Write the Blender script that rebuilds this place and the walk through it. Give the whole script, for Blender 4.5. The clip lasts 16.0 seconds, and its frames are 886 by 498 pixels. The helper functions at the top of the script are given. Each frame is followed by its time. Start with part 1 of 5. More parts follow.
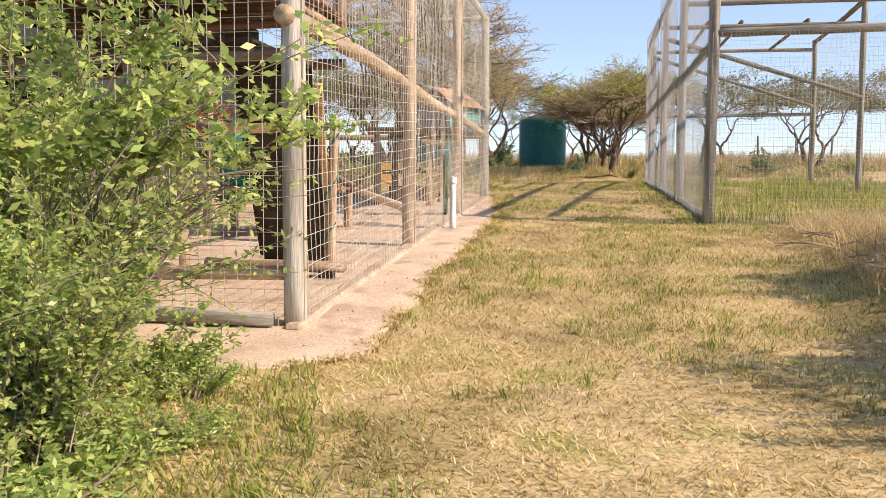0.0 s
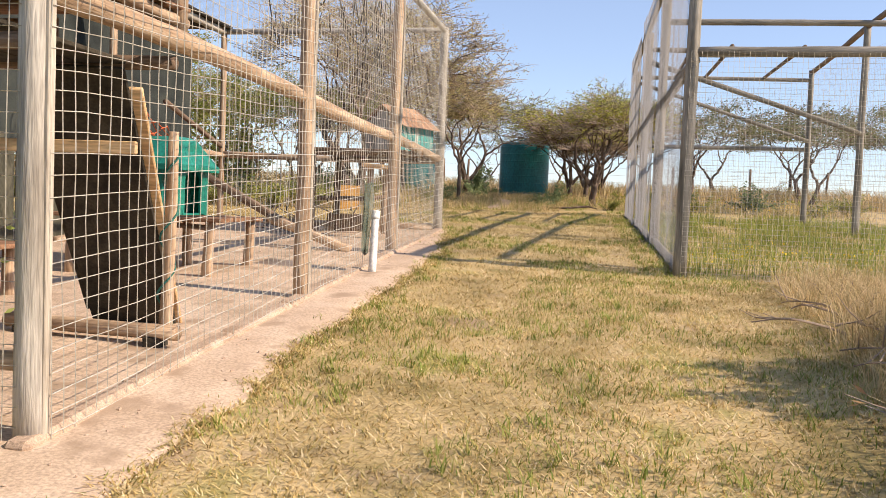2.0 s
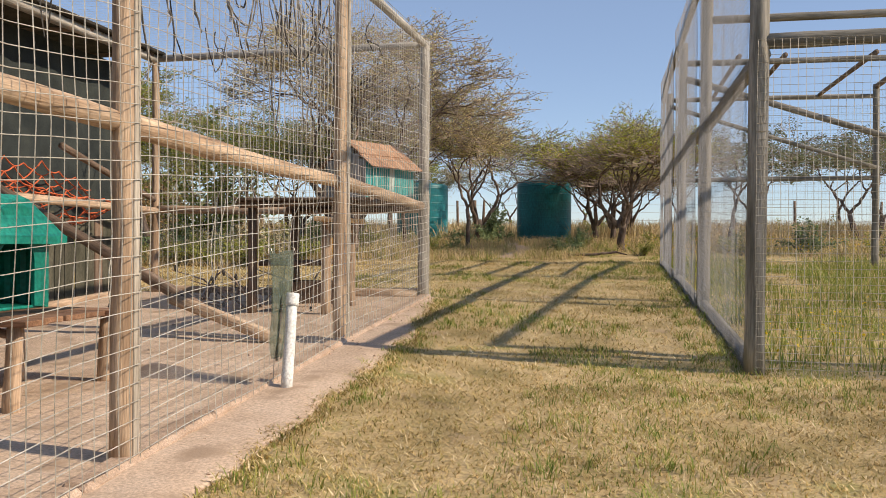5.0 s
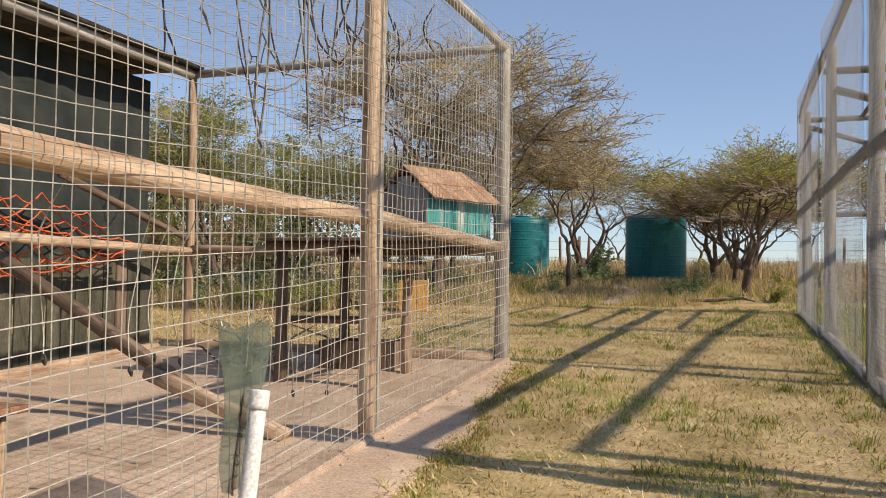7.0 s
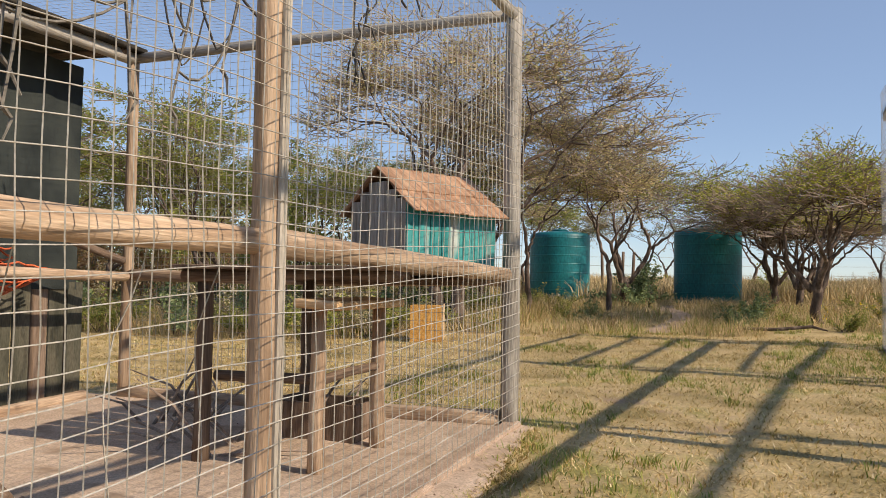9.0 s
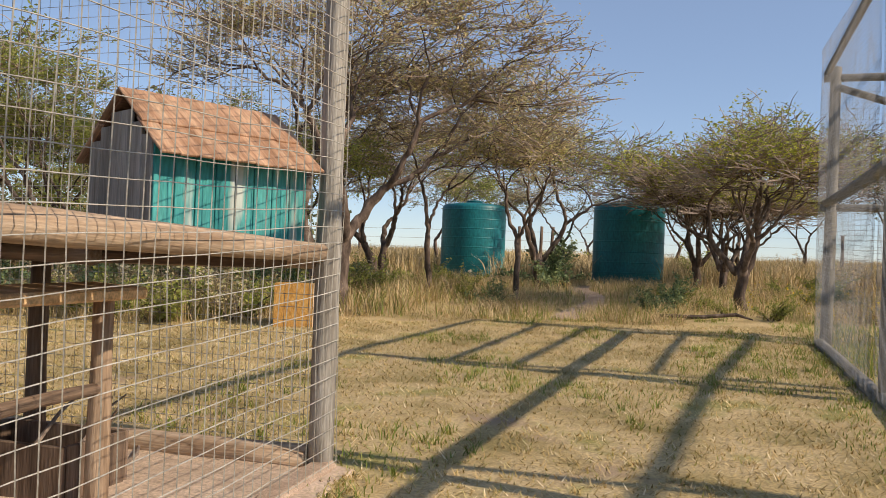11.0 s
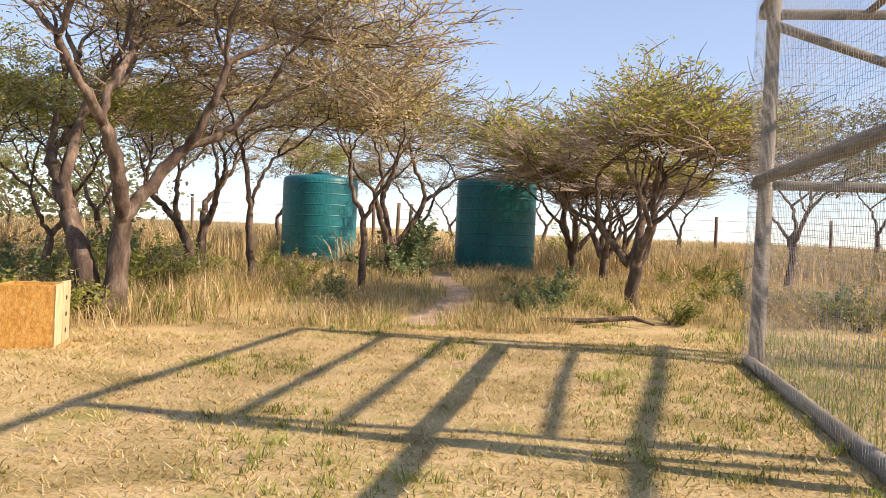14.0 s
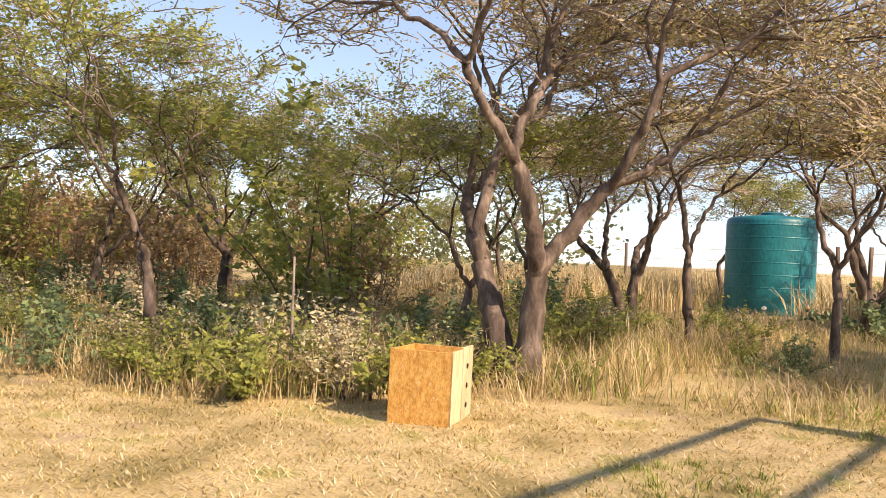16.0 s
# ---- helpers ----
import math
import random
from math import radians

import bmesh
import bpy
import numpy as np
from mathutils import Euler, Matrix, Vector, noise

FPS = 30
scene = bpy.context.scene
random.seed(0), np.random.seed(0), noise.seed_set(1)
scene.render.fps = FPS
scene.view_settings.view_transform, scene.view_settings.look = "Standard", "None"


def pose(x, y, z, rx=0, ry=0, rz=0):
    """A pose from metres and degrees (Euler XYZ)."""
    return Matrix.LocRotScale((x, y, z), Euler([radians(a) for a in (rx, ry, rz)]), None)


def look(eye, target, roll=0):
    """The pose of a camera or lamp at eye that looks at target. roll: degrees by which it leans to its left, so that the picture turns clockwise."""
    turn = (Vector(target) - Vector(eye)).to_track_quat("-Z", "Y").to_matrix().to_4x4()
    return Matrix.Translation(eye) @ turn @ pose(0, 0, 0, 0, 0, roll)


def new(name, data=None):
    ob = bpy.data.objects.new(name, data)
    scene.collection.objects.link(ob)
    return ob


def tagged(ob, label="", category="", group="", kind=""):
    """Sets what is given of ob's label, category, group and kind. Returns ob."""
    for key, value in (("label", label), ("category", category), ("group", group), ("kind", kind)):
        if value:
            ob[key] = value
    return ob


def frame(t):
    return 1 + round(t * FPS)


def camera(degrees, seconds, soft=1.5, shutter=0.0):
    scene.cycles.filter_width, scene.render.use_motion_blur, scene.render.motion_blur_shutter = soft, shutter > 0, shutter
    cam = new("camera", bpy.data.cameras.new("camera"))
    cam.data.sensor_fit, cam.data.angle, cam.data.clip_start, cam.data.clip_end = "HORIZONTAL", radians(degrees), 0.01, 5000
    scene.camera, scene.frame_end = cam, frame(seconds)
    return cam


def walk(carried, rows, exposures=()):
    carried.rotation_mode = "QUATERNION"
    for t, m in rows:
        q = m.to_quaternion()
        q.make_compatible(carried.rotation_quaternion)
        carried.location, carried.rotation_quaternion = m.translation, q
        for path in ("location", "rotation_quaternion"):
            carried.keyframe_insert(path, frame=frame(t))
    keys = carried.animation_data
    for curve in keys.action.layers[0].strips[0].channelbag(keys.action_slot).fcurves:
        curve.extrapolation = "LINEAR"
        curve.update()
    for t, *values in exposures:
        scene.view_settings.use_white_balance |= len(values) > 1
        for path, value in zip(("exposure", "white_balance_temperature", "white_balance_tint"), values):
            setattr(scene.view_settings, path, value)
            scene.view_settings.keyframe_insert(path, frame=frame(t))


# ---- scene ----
cam = camera(54.4, 16.0, soft=0.9)
METRES, EYE, TILT, LEAN, TURN = 18.3, 1.5, 0.0, 0.0, 9.2
ROWS = [
    (0.0, 0.0, 0.0, 0.0, 0.01, -4.3, -0.17),
    (0.5, 0.0123, 0.0276, 0.0024, -4.27, -3.42, 0.24),
    (1.0, 0.0274, 0.0514, 0.0045, -5.68, -2.7, -1.14),
    (1.5, 0.0367, 0.0771, 0.0085, -4.58, -2.69, -2.34),
    (2.0, 0.0462, 0.1051, 0.0106, -0.26, -2.96, -2.27),
    (2.5, 0.0519, 0.1357, 0.0128, 2.0, -3.43, -0.06),
    (3.0, 0.0554, 0.1669, 0.0173, 0.46, -2.38, 0.72),
    (5.5, 0.0849, 0.3177, 0.0273, 2.86, 0.28, -1.34),
    (6.0, 0.0892, 0.3519, 0.0296, 8.14, 1.01, -1.13),
    (6.5, 0.0913, 0.3859, 0.0317, 8.53, 0.6, -0.56),
    (7.0, 0.0907, 0.4168, 0.0357, 8.82, 1.88, -0.82),
    (7.5, 0.0903, 0.4494, 0.0419, 12.28, 3.62, -2.28),
    (8.0, 0.0888, 0.4826, 0.0422, 13.03, 3.97, -1.12),
    (8.5, 0.0914, 0.5149, 0.0438, 12.6, 3.78, -0.09),
    (9.0, 0.0969, 0.5446, 0.0477, 11.83, 2.65, -1.01),
    (11.5, 0.1237, 0.7017, 0.0549, 5.22, 0.17, -2.17),
    (12.0, 0.1237, 0.7337, 0.0572, 2.61, -0.87, -2.08),
    (12.5, 0.1248, 0.7655, 0.0575, 0.32, -1.23, -1.37),
    (13.0, 0.126, 0.7974, 0.059, -2.52, -0.5, -1.97),
    (13.5, 0.1244, 0.8276, 0.0602, -4.08, -0.11, -2.32),
    (14.0, 0.1246, 0.8588, 0.0638, -1.83, -0.37, -2.48),
    (14.5, 0.1201, 0.8891, 0.0659, 2.65, 1.32, -2.38),
    (15.0, 0.1165, 0.919, 0.0663, 9.66, 1.49, -2.41),
    (15.5, 0.1134, 0.9483, 0.0691, 17.84, 1.06, -3.21),
    (16.0, 0.1022, 0.9757, 0.0711, 26.67, 1.16, -2.96),
]
EXPOSURES = [(t, s, 7050 if t < 4 else 6850 if t < 12 else 7450, 19 if t < 4 else 15 if t < 12 else 21) for t, s in ((0.0, 0.62), (2.0, 0.52), (3.2, 0.45), (5.3, 0.05), (7.0, 0.04), (9.2, 0.04), (11.3, 0.0), (12.0, 0.12), (12.6, 0.42), (14.0, 0.62), (16.0, 0.74))]
walk(cam, [(t, pose(0, 0, EYE, TILT, LEAN, TURN) @ pose(METRES * x, METRES * y, METRES * z, 90 + pitch, roll, yaw)) for t, x, y, z, yaw, pitch, roll in ROWS], EXPOSURES)
# ---- world, sun, exposure ----
SUN_DIR = Vector((-1.0, 0.14, -0.735)).normalized()
world = bpy.data.worlds.new("world")
scene.world = world
world.use_nodes = True
wn = world.node_tree.nodes
sky = wn.new("ShaderNodeTexSky")
sky.sky_type = "NISHITA"
sky.sun_disc = False
sky.sun_elevation = math.asin(-SUN_DIR.z)
sky.sun_rotation = math.atan2(-SUN_DIR.x, -SUN_DIR.y)
sky.altitude = 1200
sky.dust_density = 0.3
sky.ozone_density = 3.8
wn["Background"].inputs[1].default_value = 0.135
haze = wn.new("ShaderNodeMix")                  # thin even haze over the clear sky
haze.data_type = "RGBA"
haze.inputs[0].default_value = 0.25
haze.inputs[7].default_value = (3.6, 4.7, 6.3, 1)
world.node_tree.links.new(sky.outputs[0], haze.inputs[6])
world.node_tree.links.new(haze.outputs[2], wn["Background"].inputs[0])
sun_data = bpy.data.lights.new("sun", "SUN")
sun_data.energy = 4.7
sun_data.angle = radians(0.6)
sun_data.color = (1.0, 0.88, 0.70)
sun = new("sun", sun_data)
sun.matrix_basis = look((0, 0, 30), Vector((0, 0, 30)) + SUN_DIR)


# ---- materials ----
def nodes_of(name):
    m = bpy.data.materials.new(name)
    m.use_nodes = True
    return m, m.node_tree.nodes, m.node_tree.links


def mat(name, cols, scale=6.0, stretch=(1, 1, 1), rough=0.85, bump=0.3, fine=60.0, metal=0.0, per=0.0, spot=None, coords="Object", spec=0.3):
    """A surface with colours mixed by two scales of noise; per: how far whole pieces differ in brightness."""
    m, n, l = nodes_of(name)
    b = n["Principled BSDF"]
    b.inputs["Roughness"].default_value = rough
    b.inputs["Metallic"].default_value = metal
    b.inputs["Specular IOR Level"].default_value = spec
    tc, mp = n.new("ShaderNodeTexCoord"), n.new("ShaderNodeMapping")
    mp.inputs["Scale"].default_value = stretch
    l.new(tc.outputs[coords], mp.inputs[0])
    big, small = n.new("ShaderNodeTexNoise"), n.new("ShaderNodeTexNoise")
    big.inputs["Scale"].default_value, small.inputs["Scale"].default_value = scale, fine
    big.inputs["Detail"].default_value, small.inputs["Detail"].default_value = 5, 3
    l.new(mp.outputs[0], big.inputs[0])
    l.new(mp.outputs[0], small.inputs[0])
    ramp = n.new("ShaderNodeValToRGB")
    e = ramp.color_ramp.elements
    e[0].position, e[1].position = 0.32, 0.68
    e[0].color, e[1].color = (*cols[0], 1), (*cols[-1], 1)
    for i, c in enumerate(cols[1:-1]):
        e.new(0.32 + 0.36 * (i + 1) / (len(cols) - 1)).color = (*c, 1)
    l.new(big.outputs[0], ramp.inputs[0])
    grain = n.new("ShaderNodeMapRange")
    grain.inputs[1].default_value, grain.inputs[2].default_value = 0.3, 0.7
    grain.inputs[3].default_value, grain.inputs[4].default_value = 0.72, 1.2
    l.new(small.outputs[0], grain.inputs[0])
    mul = n.new("ShaderNodeVectorMath")
    mul.operation = "SCALE"
    l.new(ramp.outputs[0], mul.inputs[0])
    l.new(grain.outputs[0], mul.inputs["Scale"])
    last = mul.outputs[0]
    if spot:
        sn, sr, mix = n.new("ShaderNodeTexNoise"), n.new("ShaderNodeValToRGB"), n.new("ShaderNodeMix")
        sn.inputs["Scale"].default_value, sn.inputs["Detail"].default_value = spot[1], 4
        l.new(mp.outputs[0], sn.inputs[0])
        sr.color_ramp.elements[0].position, sr.color_ramp.elements[1].position = spot[2], spot[2] + 0.12
        l.new(sn.outputs[0], sr.inputs[0])
        mix.data_type = "RGBA"
        l.new(sr.outputs[0], mix.inputs[0])
        l.new(last, mix.inputs[6])
        mix.inputs[7].default_value = (*spot[0], 1)
        last = mix.outputs[2]
    if per:
        oi, mr, sc = n.new("ShaderNodeObjectInfo"), n.new("ShaderNodeMapRange"), n.new("ShaderNodeVectorMath")
        mr.inputs[3].default_value, mr.inputs[4].default_value = 1 - per, 1 + per
        l.new(oi.outputs["Random"], mr.inputs[0])
        sc.operation = "SCALE"
        l.new(last, sc.inputs[0])
        l.new(mr.outputs[0], sc.inputs["Scale"])
        last = sc.outputs[0]
    l.new(last, b.inputs["Base Color"])
    bp = n.new("ShaderNodeBump")
    bp.inputs["Strength"].default_value, bp.inputs["Distance"].default_value = bump, 0.01
    l.new(small.outputs[0], bp.inputs["Height"])
    l.new(bp.outputs[0], b.inputs["Normal"])
    return m


def leaf_mat(name, cols, glow=0.42, rough=0.55):
    """Leaves and blades: each island has its own colour; light passes through in part."""
    m, n, l = nodes_of(name)
    b = n["Principled BSDF"]
    b.inputs["Roughness"].default_value = rough
    b.inputs["Specular IOR Level"].default_value = 0.25
    g, ramp = n.new("ShaderNodeNewGeometry"), n.new("ShaderNodeValToRGB")
    e = ramp.color_ramp.elements
    e[0].color, e[1].color = (*cols[0], 1), (*cols[-1], 1)
    for i, c in enumerate(cols[1:-1]):
        e.new((i + 1) / (len(cols) - 1)).color = (*c, 1)
    l.new(g.outputs["Random Per Island"], ramp.inputs[0])
    patch, mr, sc = n.new("ShaderNodeTexNoise"), n.new("ShaderNodeMapRange"), n.new("ShaderNodeVectorMath")
    patch.inputs["Scale"].default_value = 1.3
    mr.inputs[1].default_value, mr.inputs[2].default_value = 0.3, 0.7
    mr.inputs[3].default_value, mr.inputs[4].default_value = 0.75, 1.2
    l.new(g.outputs["Position"], patch.inputs[0])
    l.new(patch.outputs[0], mr.inputs[0])
    sc.operation = "SCALE"
    l.new(ramp.outputs[0], sc.inputs[0])
    l.new(mr.outputs[0], sc.inputs["Scale"])
    l.new(sc.outputs[0], b.inputs["Base Color"])
    if glow:
        t, mx = n.new("ShaderNodeBsdfTranslucent"), n.new("ShaderNodeMixShader")
        l.new(sc.outputs[0], t.inputs[0])
        mx.inputs[0].default_value = glow
        l.new(b.outputs[0], mx.inputs[1])
        l.new(t.outputs[0], mx.inputs[2])
        l.new(mx.outputs[0], n["Material Output"].inputs[0])
    return m


GRAIN = (1, 1, 0.08)
M_POLE = mat("weathered_pole", [(0.28, 0.185, 0.115), (0.47, 0.335, 0.225), (0.60, 0.46, 0.33)], 14, GRAIN, 0.8, 0.5, 90, per=0.12, spot=((0.10, 0.06, 0.035), 9, 0.66))
M_POLE_GREY = mat("grey_pole", [(0.27, 0.24, 0.20), (0.42, 0.39, 0.34), (0.52, 0.49, 0.44)], 12, GRAIN, 0.8, 0.5, 90, per=0.1, spot=((0.15, 0.13, 0.10), 9, 0.66))
M_BATTEN = mat("pale_batten", [(0.34, 0.29, 0.23), (0.52, 0.47, 0.39)], 14, (1, 1, 0.1), 0.8, 0.3, 70)
M_POLE_PEN = mat("pen_pole", [(0.135, 0.125, 0.10), (0.24, 0.222, 0.185), (0.35, 0.325, 0.28)], 12, GRAIN, 0.85, 0.5, 90, per=0.12, spot=((0.10, 0.085, 0.07), 9, 0.64))
M_POLE_DARK = mat("dark_pole", [(0.10, 0.07, 0.05), (0.19, 0.13, 0.09), (0.27, 0.20, 0.15)], 12, GRAIN, 0.85, 0.5, 90, per=0.15)
M_PLANK = mat("pine_plank", [(0.483, 0.299, 0.149), (0.632, 0.414, 0.218), (0.713, 0.506, 0.299)], 10, (0.1, 1, 1), 0.75, 0.35, 70, per=0.12, spot=((0.2, 0.11, 0.05), 7, 0.68))
M_PLANK_BROWN = mat("brown_plank", [(0.16, 0.08, 0.045), (0.26, 0.14, 0.08), (0.34, 0.2, 0.12)], 9, (0.12, 1, 1), 0.8, 0.4, 70, per=0.2)
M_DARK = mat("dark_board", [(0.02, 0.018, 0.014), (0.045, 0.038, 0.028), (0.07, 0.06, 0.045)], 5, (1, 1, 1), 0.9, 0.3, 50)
M_SHED = mat("olive_slats", [(0.05, 0.05, 0.036), (0.085, 0.083, 0.06), (0.12, 0.11, 0.08)], 5, (1, 1, 0.3), 0.9, 0.4, 60, per=0.15)
M_CLOTH = mat("shade_cloth", [(0.020, 0.026, 0.026), (0.034, 0.042, 0.040), (0.048, 0.056, 0.050)], 2.5, (1, 1, 1), 0.9, 0.4, 160)
M_SAND = mat("sand", [(0.49, 0.365, 0.26), (0.57, 0.43, 0.315), (0.63, 0.49, 0.37)], 2.2, (1, 1, 1), 0.97, 0.3, 55, spot=((0.39, 0.285, 0.20), 2.6, 0.56))
M_CONCRETE = mat("sandy_kerb", [(0.36, 0.26, 0.185), (0.47, 0.345, 0.255), (0.54, 0.41, 0.31)], 5, (1, 1, 1), 0.97, 0.5, 90)
M_SOIL = mat("dry_turf_soil", [(0.28, 0.22, 0.09), (0.43, 0.325, 0.155), (0.54, 0.41, 0.22), (0.32, 0.285, 0.10)], 1.3, (1, 1, 1), 0.97, 0.9, 38, spot=((0.36, 0.26, 0.175), 1.1, 0.63), coords="Object")
M_TANK = mat("green_plastic", [(0.002, 0.115, 0.135), (0.003, 0.15, 0.175), (0.006, 0.18, 0.205)], 1.5, (1, 1, 0.4), 0.45, 0.1, 25, spec=0.4, spot=((0.03, 0.16, 0.14), 3, 0.68))
M_TEAL = mat("flaking_teal_paint", [(0.02, 0.22, 0.22), (0.05, 0.31, 0.30), (0.10, 0.38, 0.36)], 6, (1, 1, 0.15), 0.7, 0.4, 60, per=0.12, spot=((0.50, 0.55, 0.50), 9, 0.57))
M_KENNEL = mat("kennel_plastic", [(0.0, 0.16, 0.12), (0.003, 0.21, 0.155), (0.01, 0.25, 0.19)], 3, (1, 1, 1), 0.42, 0.1, 30, spec=0.4)
M_BLACK = mat("painted_hole_shade", [(0.008, 0.008, 0.008), (0.016, 0.015, 0.014)], 4, rough=0.95)
M_WIRE = mat("galvanised_wire", [(0.36, 0.33, 0.27), (0.46, 0.43, 0.36), (0.55, 0.52, 0.45)], 3, (1, 1, 1), 0.5, 0.1, 40, metal=0.25)
M_NET = mat("pale_netting", [(0.279, 0.279, 0.285), (0.341, 0.341, 0.347)], 3, rough=0.7)
M_ROPE = mat("dark_rope", [(0.05, 0.045, 0.04), (0.10, 0.09, 0.075)], 20, rough=0.9)
M_ORANGE = mat("orange_rope", [(0.50, 0.09, 0.03), (0.66, 0.16, 0.06)], 20, rough=0.7)
M_OSB = mat("orange_chipboard", [(0.47, 0.23, 0.05), (0.60, 0.32, 0.085), (0.66, 0.40, 0.13)], 26, (1, 1, 0.5), 0.6, 0.3, 90, spot=((0.70, 0.5, 0.26), 22, 0.66))
M_PVC = mat("white_pvc", [(0.70, 0.70, 0.66), (0.80, 0.80, 0.77)], 4, rough=0.4, bump=0.05)
M_MESHCLOTH = mat("green_mesh_cloth", [(0.07, 0.10, 0.075), (0.12, 0.155, 0.12), (0.17, 0.205, 0.16)], 8, rough=0.85, bump=0.6, fine=140)
mn, ml = M_MESHCLOTH.node_tree.nodes, M_MESHCLOTH.node_tree.links
see, blend = mn.new("ShaderNodeBsdfTransparent"), mn.new("ShaderNodeMixShader")
blend.inputs[0].default_value = 0.55
ml.new(mn["Principled BSDF"].outputs[0], blend.inputs[1])
ml.new(see.outputs[0], blend.inputs[2])
ml.new(blend.outputs[0], mn["Material Output"].inputs[0])
M_BARK = mat("acacia_bark", [(0.06, 0.043, 0.033), (0.13, 0.095, 0.075), (0.25, 0.19, 0.15)], 9, (1, 1, 0.35), 0.95, 0.9, 40)
M_TWIG = mat("bare_twigs", [(0.18, 0.14, 0.11), (0.32, 0.25, 0.20), (0.48, 0.385, 0.31)], 3, rough=0.95, bump=0.1)
M_BARK_PALE = mat("pale_bark", [(0.13, 0.10, 0.08), (0.24, 0.19, 0.155), (0.34, 0.28, 0.23)], 9, (1, 1, 0.3), 0.95, 0.8, 40)
L_BROWN = leaf_mat("russet_leaves", [(0.46, 0.34, 0.17), (0.62, 0.49, 0.26), (0.72, 0.61, 0.36), (0.52, 0.48, 0.20), (0.42, 0.43, 0.16)], 0.5)
L_YELLOW = leaf_mat("yellow_green_leaves", [(0.22, 0.27, 0.045), (0.39, 0.42, 0.065), (0.58, 0.55, 0.11), (0.32, 0.37, 0.06)], 0.52)
L_GREEN = leaf_mat("acacia_green_leaves", [(0.18, 0.215, 0.065), (0.30, 0.34, 0.085), (0.45, 0.45, 0.12), (0.27, 0.26, 0.10)], 0.5)
L_GREY = leaf_mat("grey_green_leaves", [(0.113, 0.137, 0.072), (0.193, 0.217, 0.105), (0.274, 0.282, 0.137)])
L_BUSH = leaf_mat("shrub_leaves", [(0.22, 0.33, 0.10), (0.36, 0.48, 0.15), (0.50, 0.60, 0.18), (0.66, 0.68, 0.28)], glow=0.5, rough=0.3)
L_DARKBUSH = leaf_mat("dark_shrub_leaves", [(0.109, 0.163, 0.092), (0.201, 0.274, 0.136), (0.347, 0.401, 0.182)])
L_LAWN = leaf_mat("lawn_blades", [(0.24, 0.18, 0.07), (0.58, 0.41, 0.17), (0.68, 0.50, 0.24), (0.40, 0.29, 0.10), (0.30, 0.285, 0.075), (0.62, 0.46, 0.21), (0.88, 0.75, 0.50), (0.38, 0.31, 0.11), (0.72, 0.58, 0.30)], 0.2, 0.7)
L_GREENGRASS = leaf_mat("green_grass_blades", [(0.149, 0.218, 0.04), (0.23, 0.287, 0.057), (0.333, 0.345, 0.086), (0.483, 0.414, 0.138)], 0.25, 0.7)
L_STRAW = leaf_mat("straw_blades", [(0.48, 0.345, 0.175), (0.64, 0.485, 0.265), (0.77, 0.62, 0.38), (0.40, 0.305, 0.14), (0.32, 0.285, 0.12)], 0.3, 0.7)
L_RUST = leaf_mat("rusty_scrub_leaves", [(0.26, 0.15, 0.08), (0.40, 0.24, 0.12), (0.50, 0.36, 0.18), (0.26, 0.24, 0.10)], 0.45)
L_SEED = leaf_mat("dry_seed_heads", [(0.34, 0.27, 0.13), (0.52, 0.43, 0.25), (0.66, 0.58, 0.40), (0.30, 0.31, 0.12)], 0.3)
L_FLOWER = leaf_mat("yellow_petals", [(0.75, 0.5, 0.01), (0.8, 0.6, 0.03)], 0.2)


# ---- building helpers ----
GY = [-200, -30, -10, 0, 5, 10, 15, 20, 25, 27, 30, 38, 60, 120, 400, 6000]
GZ = [-6, -1.3, -0.6, 0.05, 0.45, 0.80, 1.08, 1.33, 1.50, 1.63, 1.90, 2.08, 2.85, 4.2, 4.6, 4.6]


def rnd(a, b):
    return random.uniform(a, b)


def rise(x, y):
    """Height of the ground."""
    z = sum(float(np.interp(y + d, GY, GZ)) for d in (-1.5, 0, 1.5)) / 3
    if y < 60:
        z += 0.03 * noise.noise((x * 0.5, y * 0.5, 0)) + 0.012 * noise.noise((x * 2.1, y * 2.1, 4))
    if x > 1.9 and y < 11:                      # low bank beside the lawn
        z += 0.22 * min(1, (x - 1.9) / 1.2) * max(0, min(1, (11 - y) / 3))
    return z


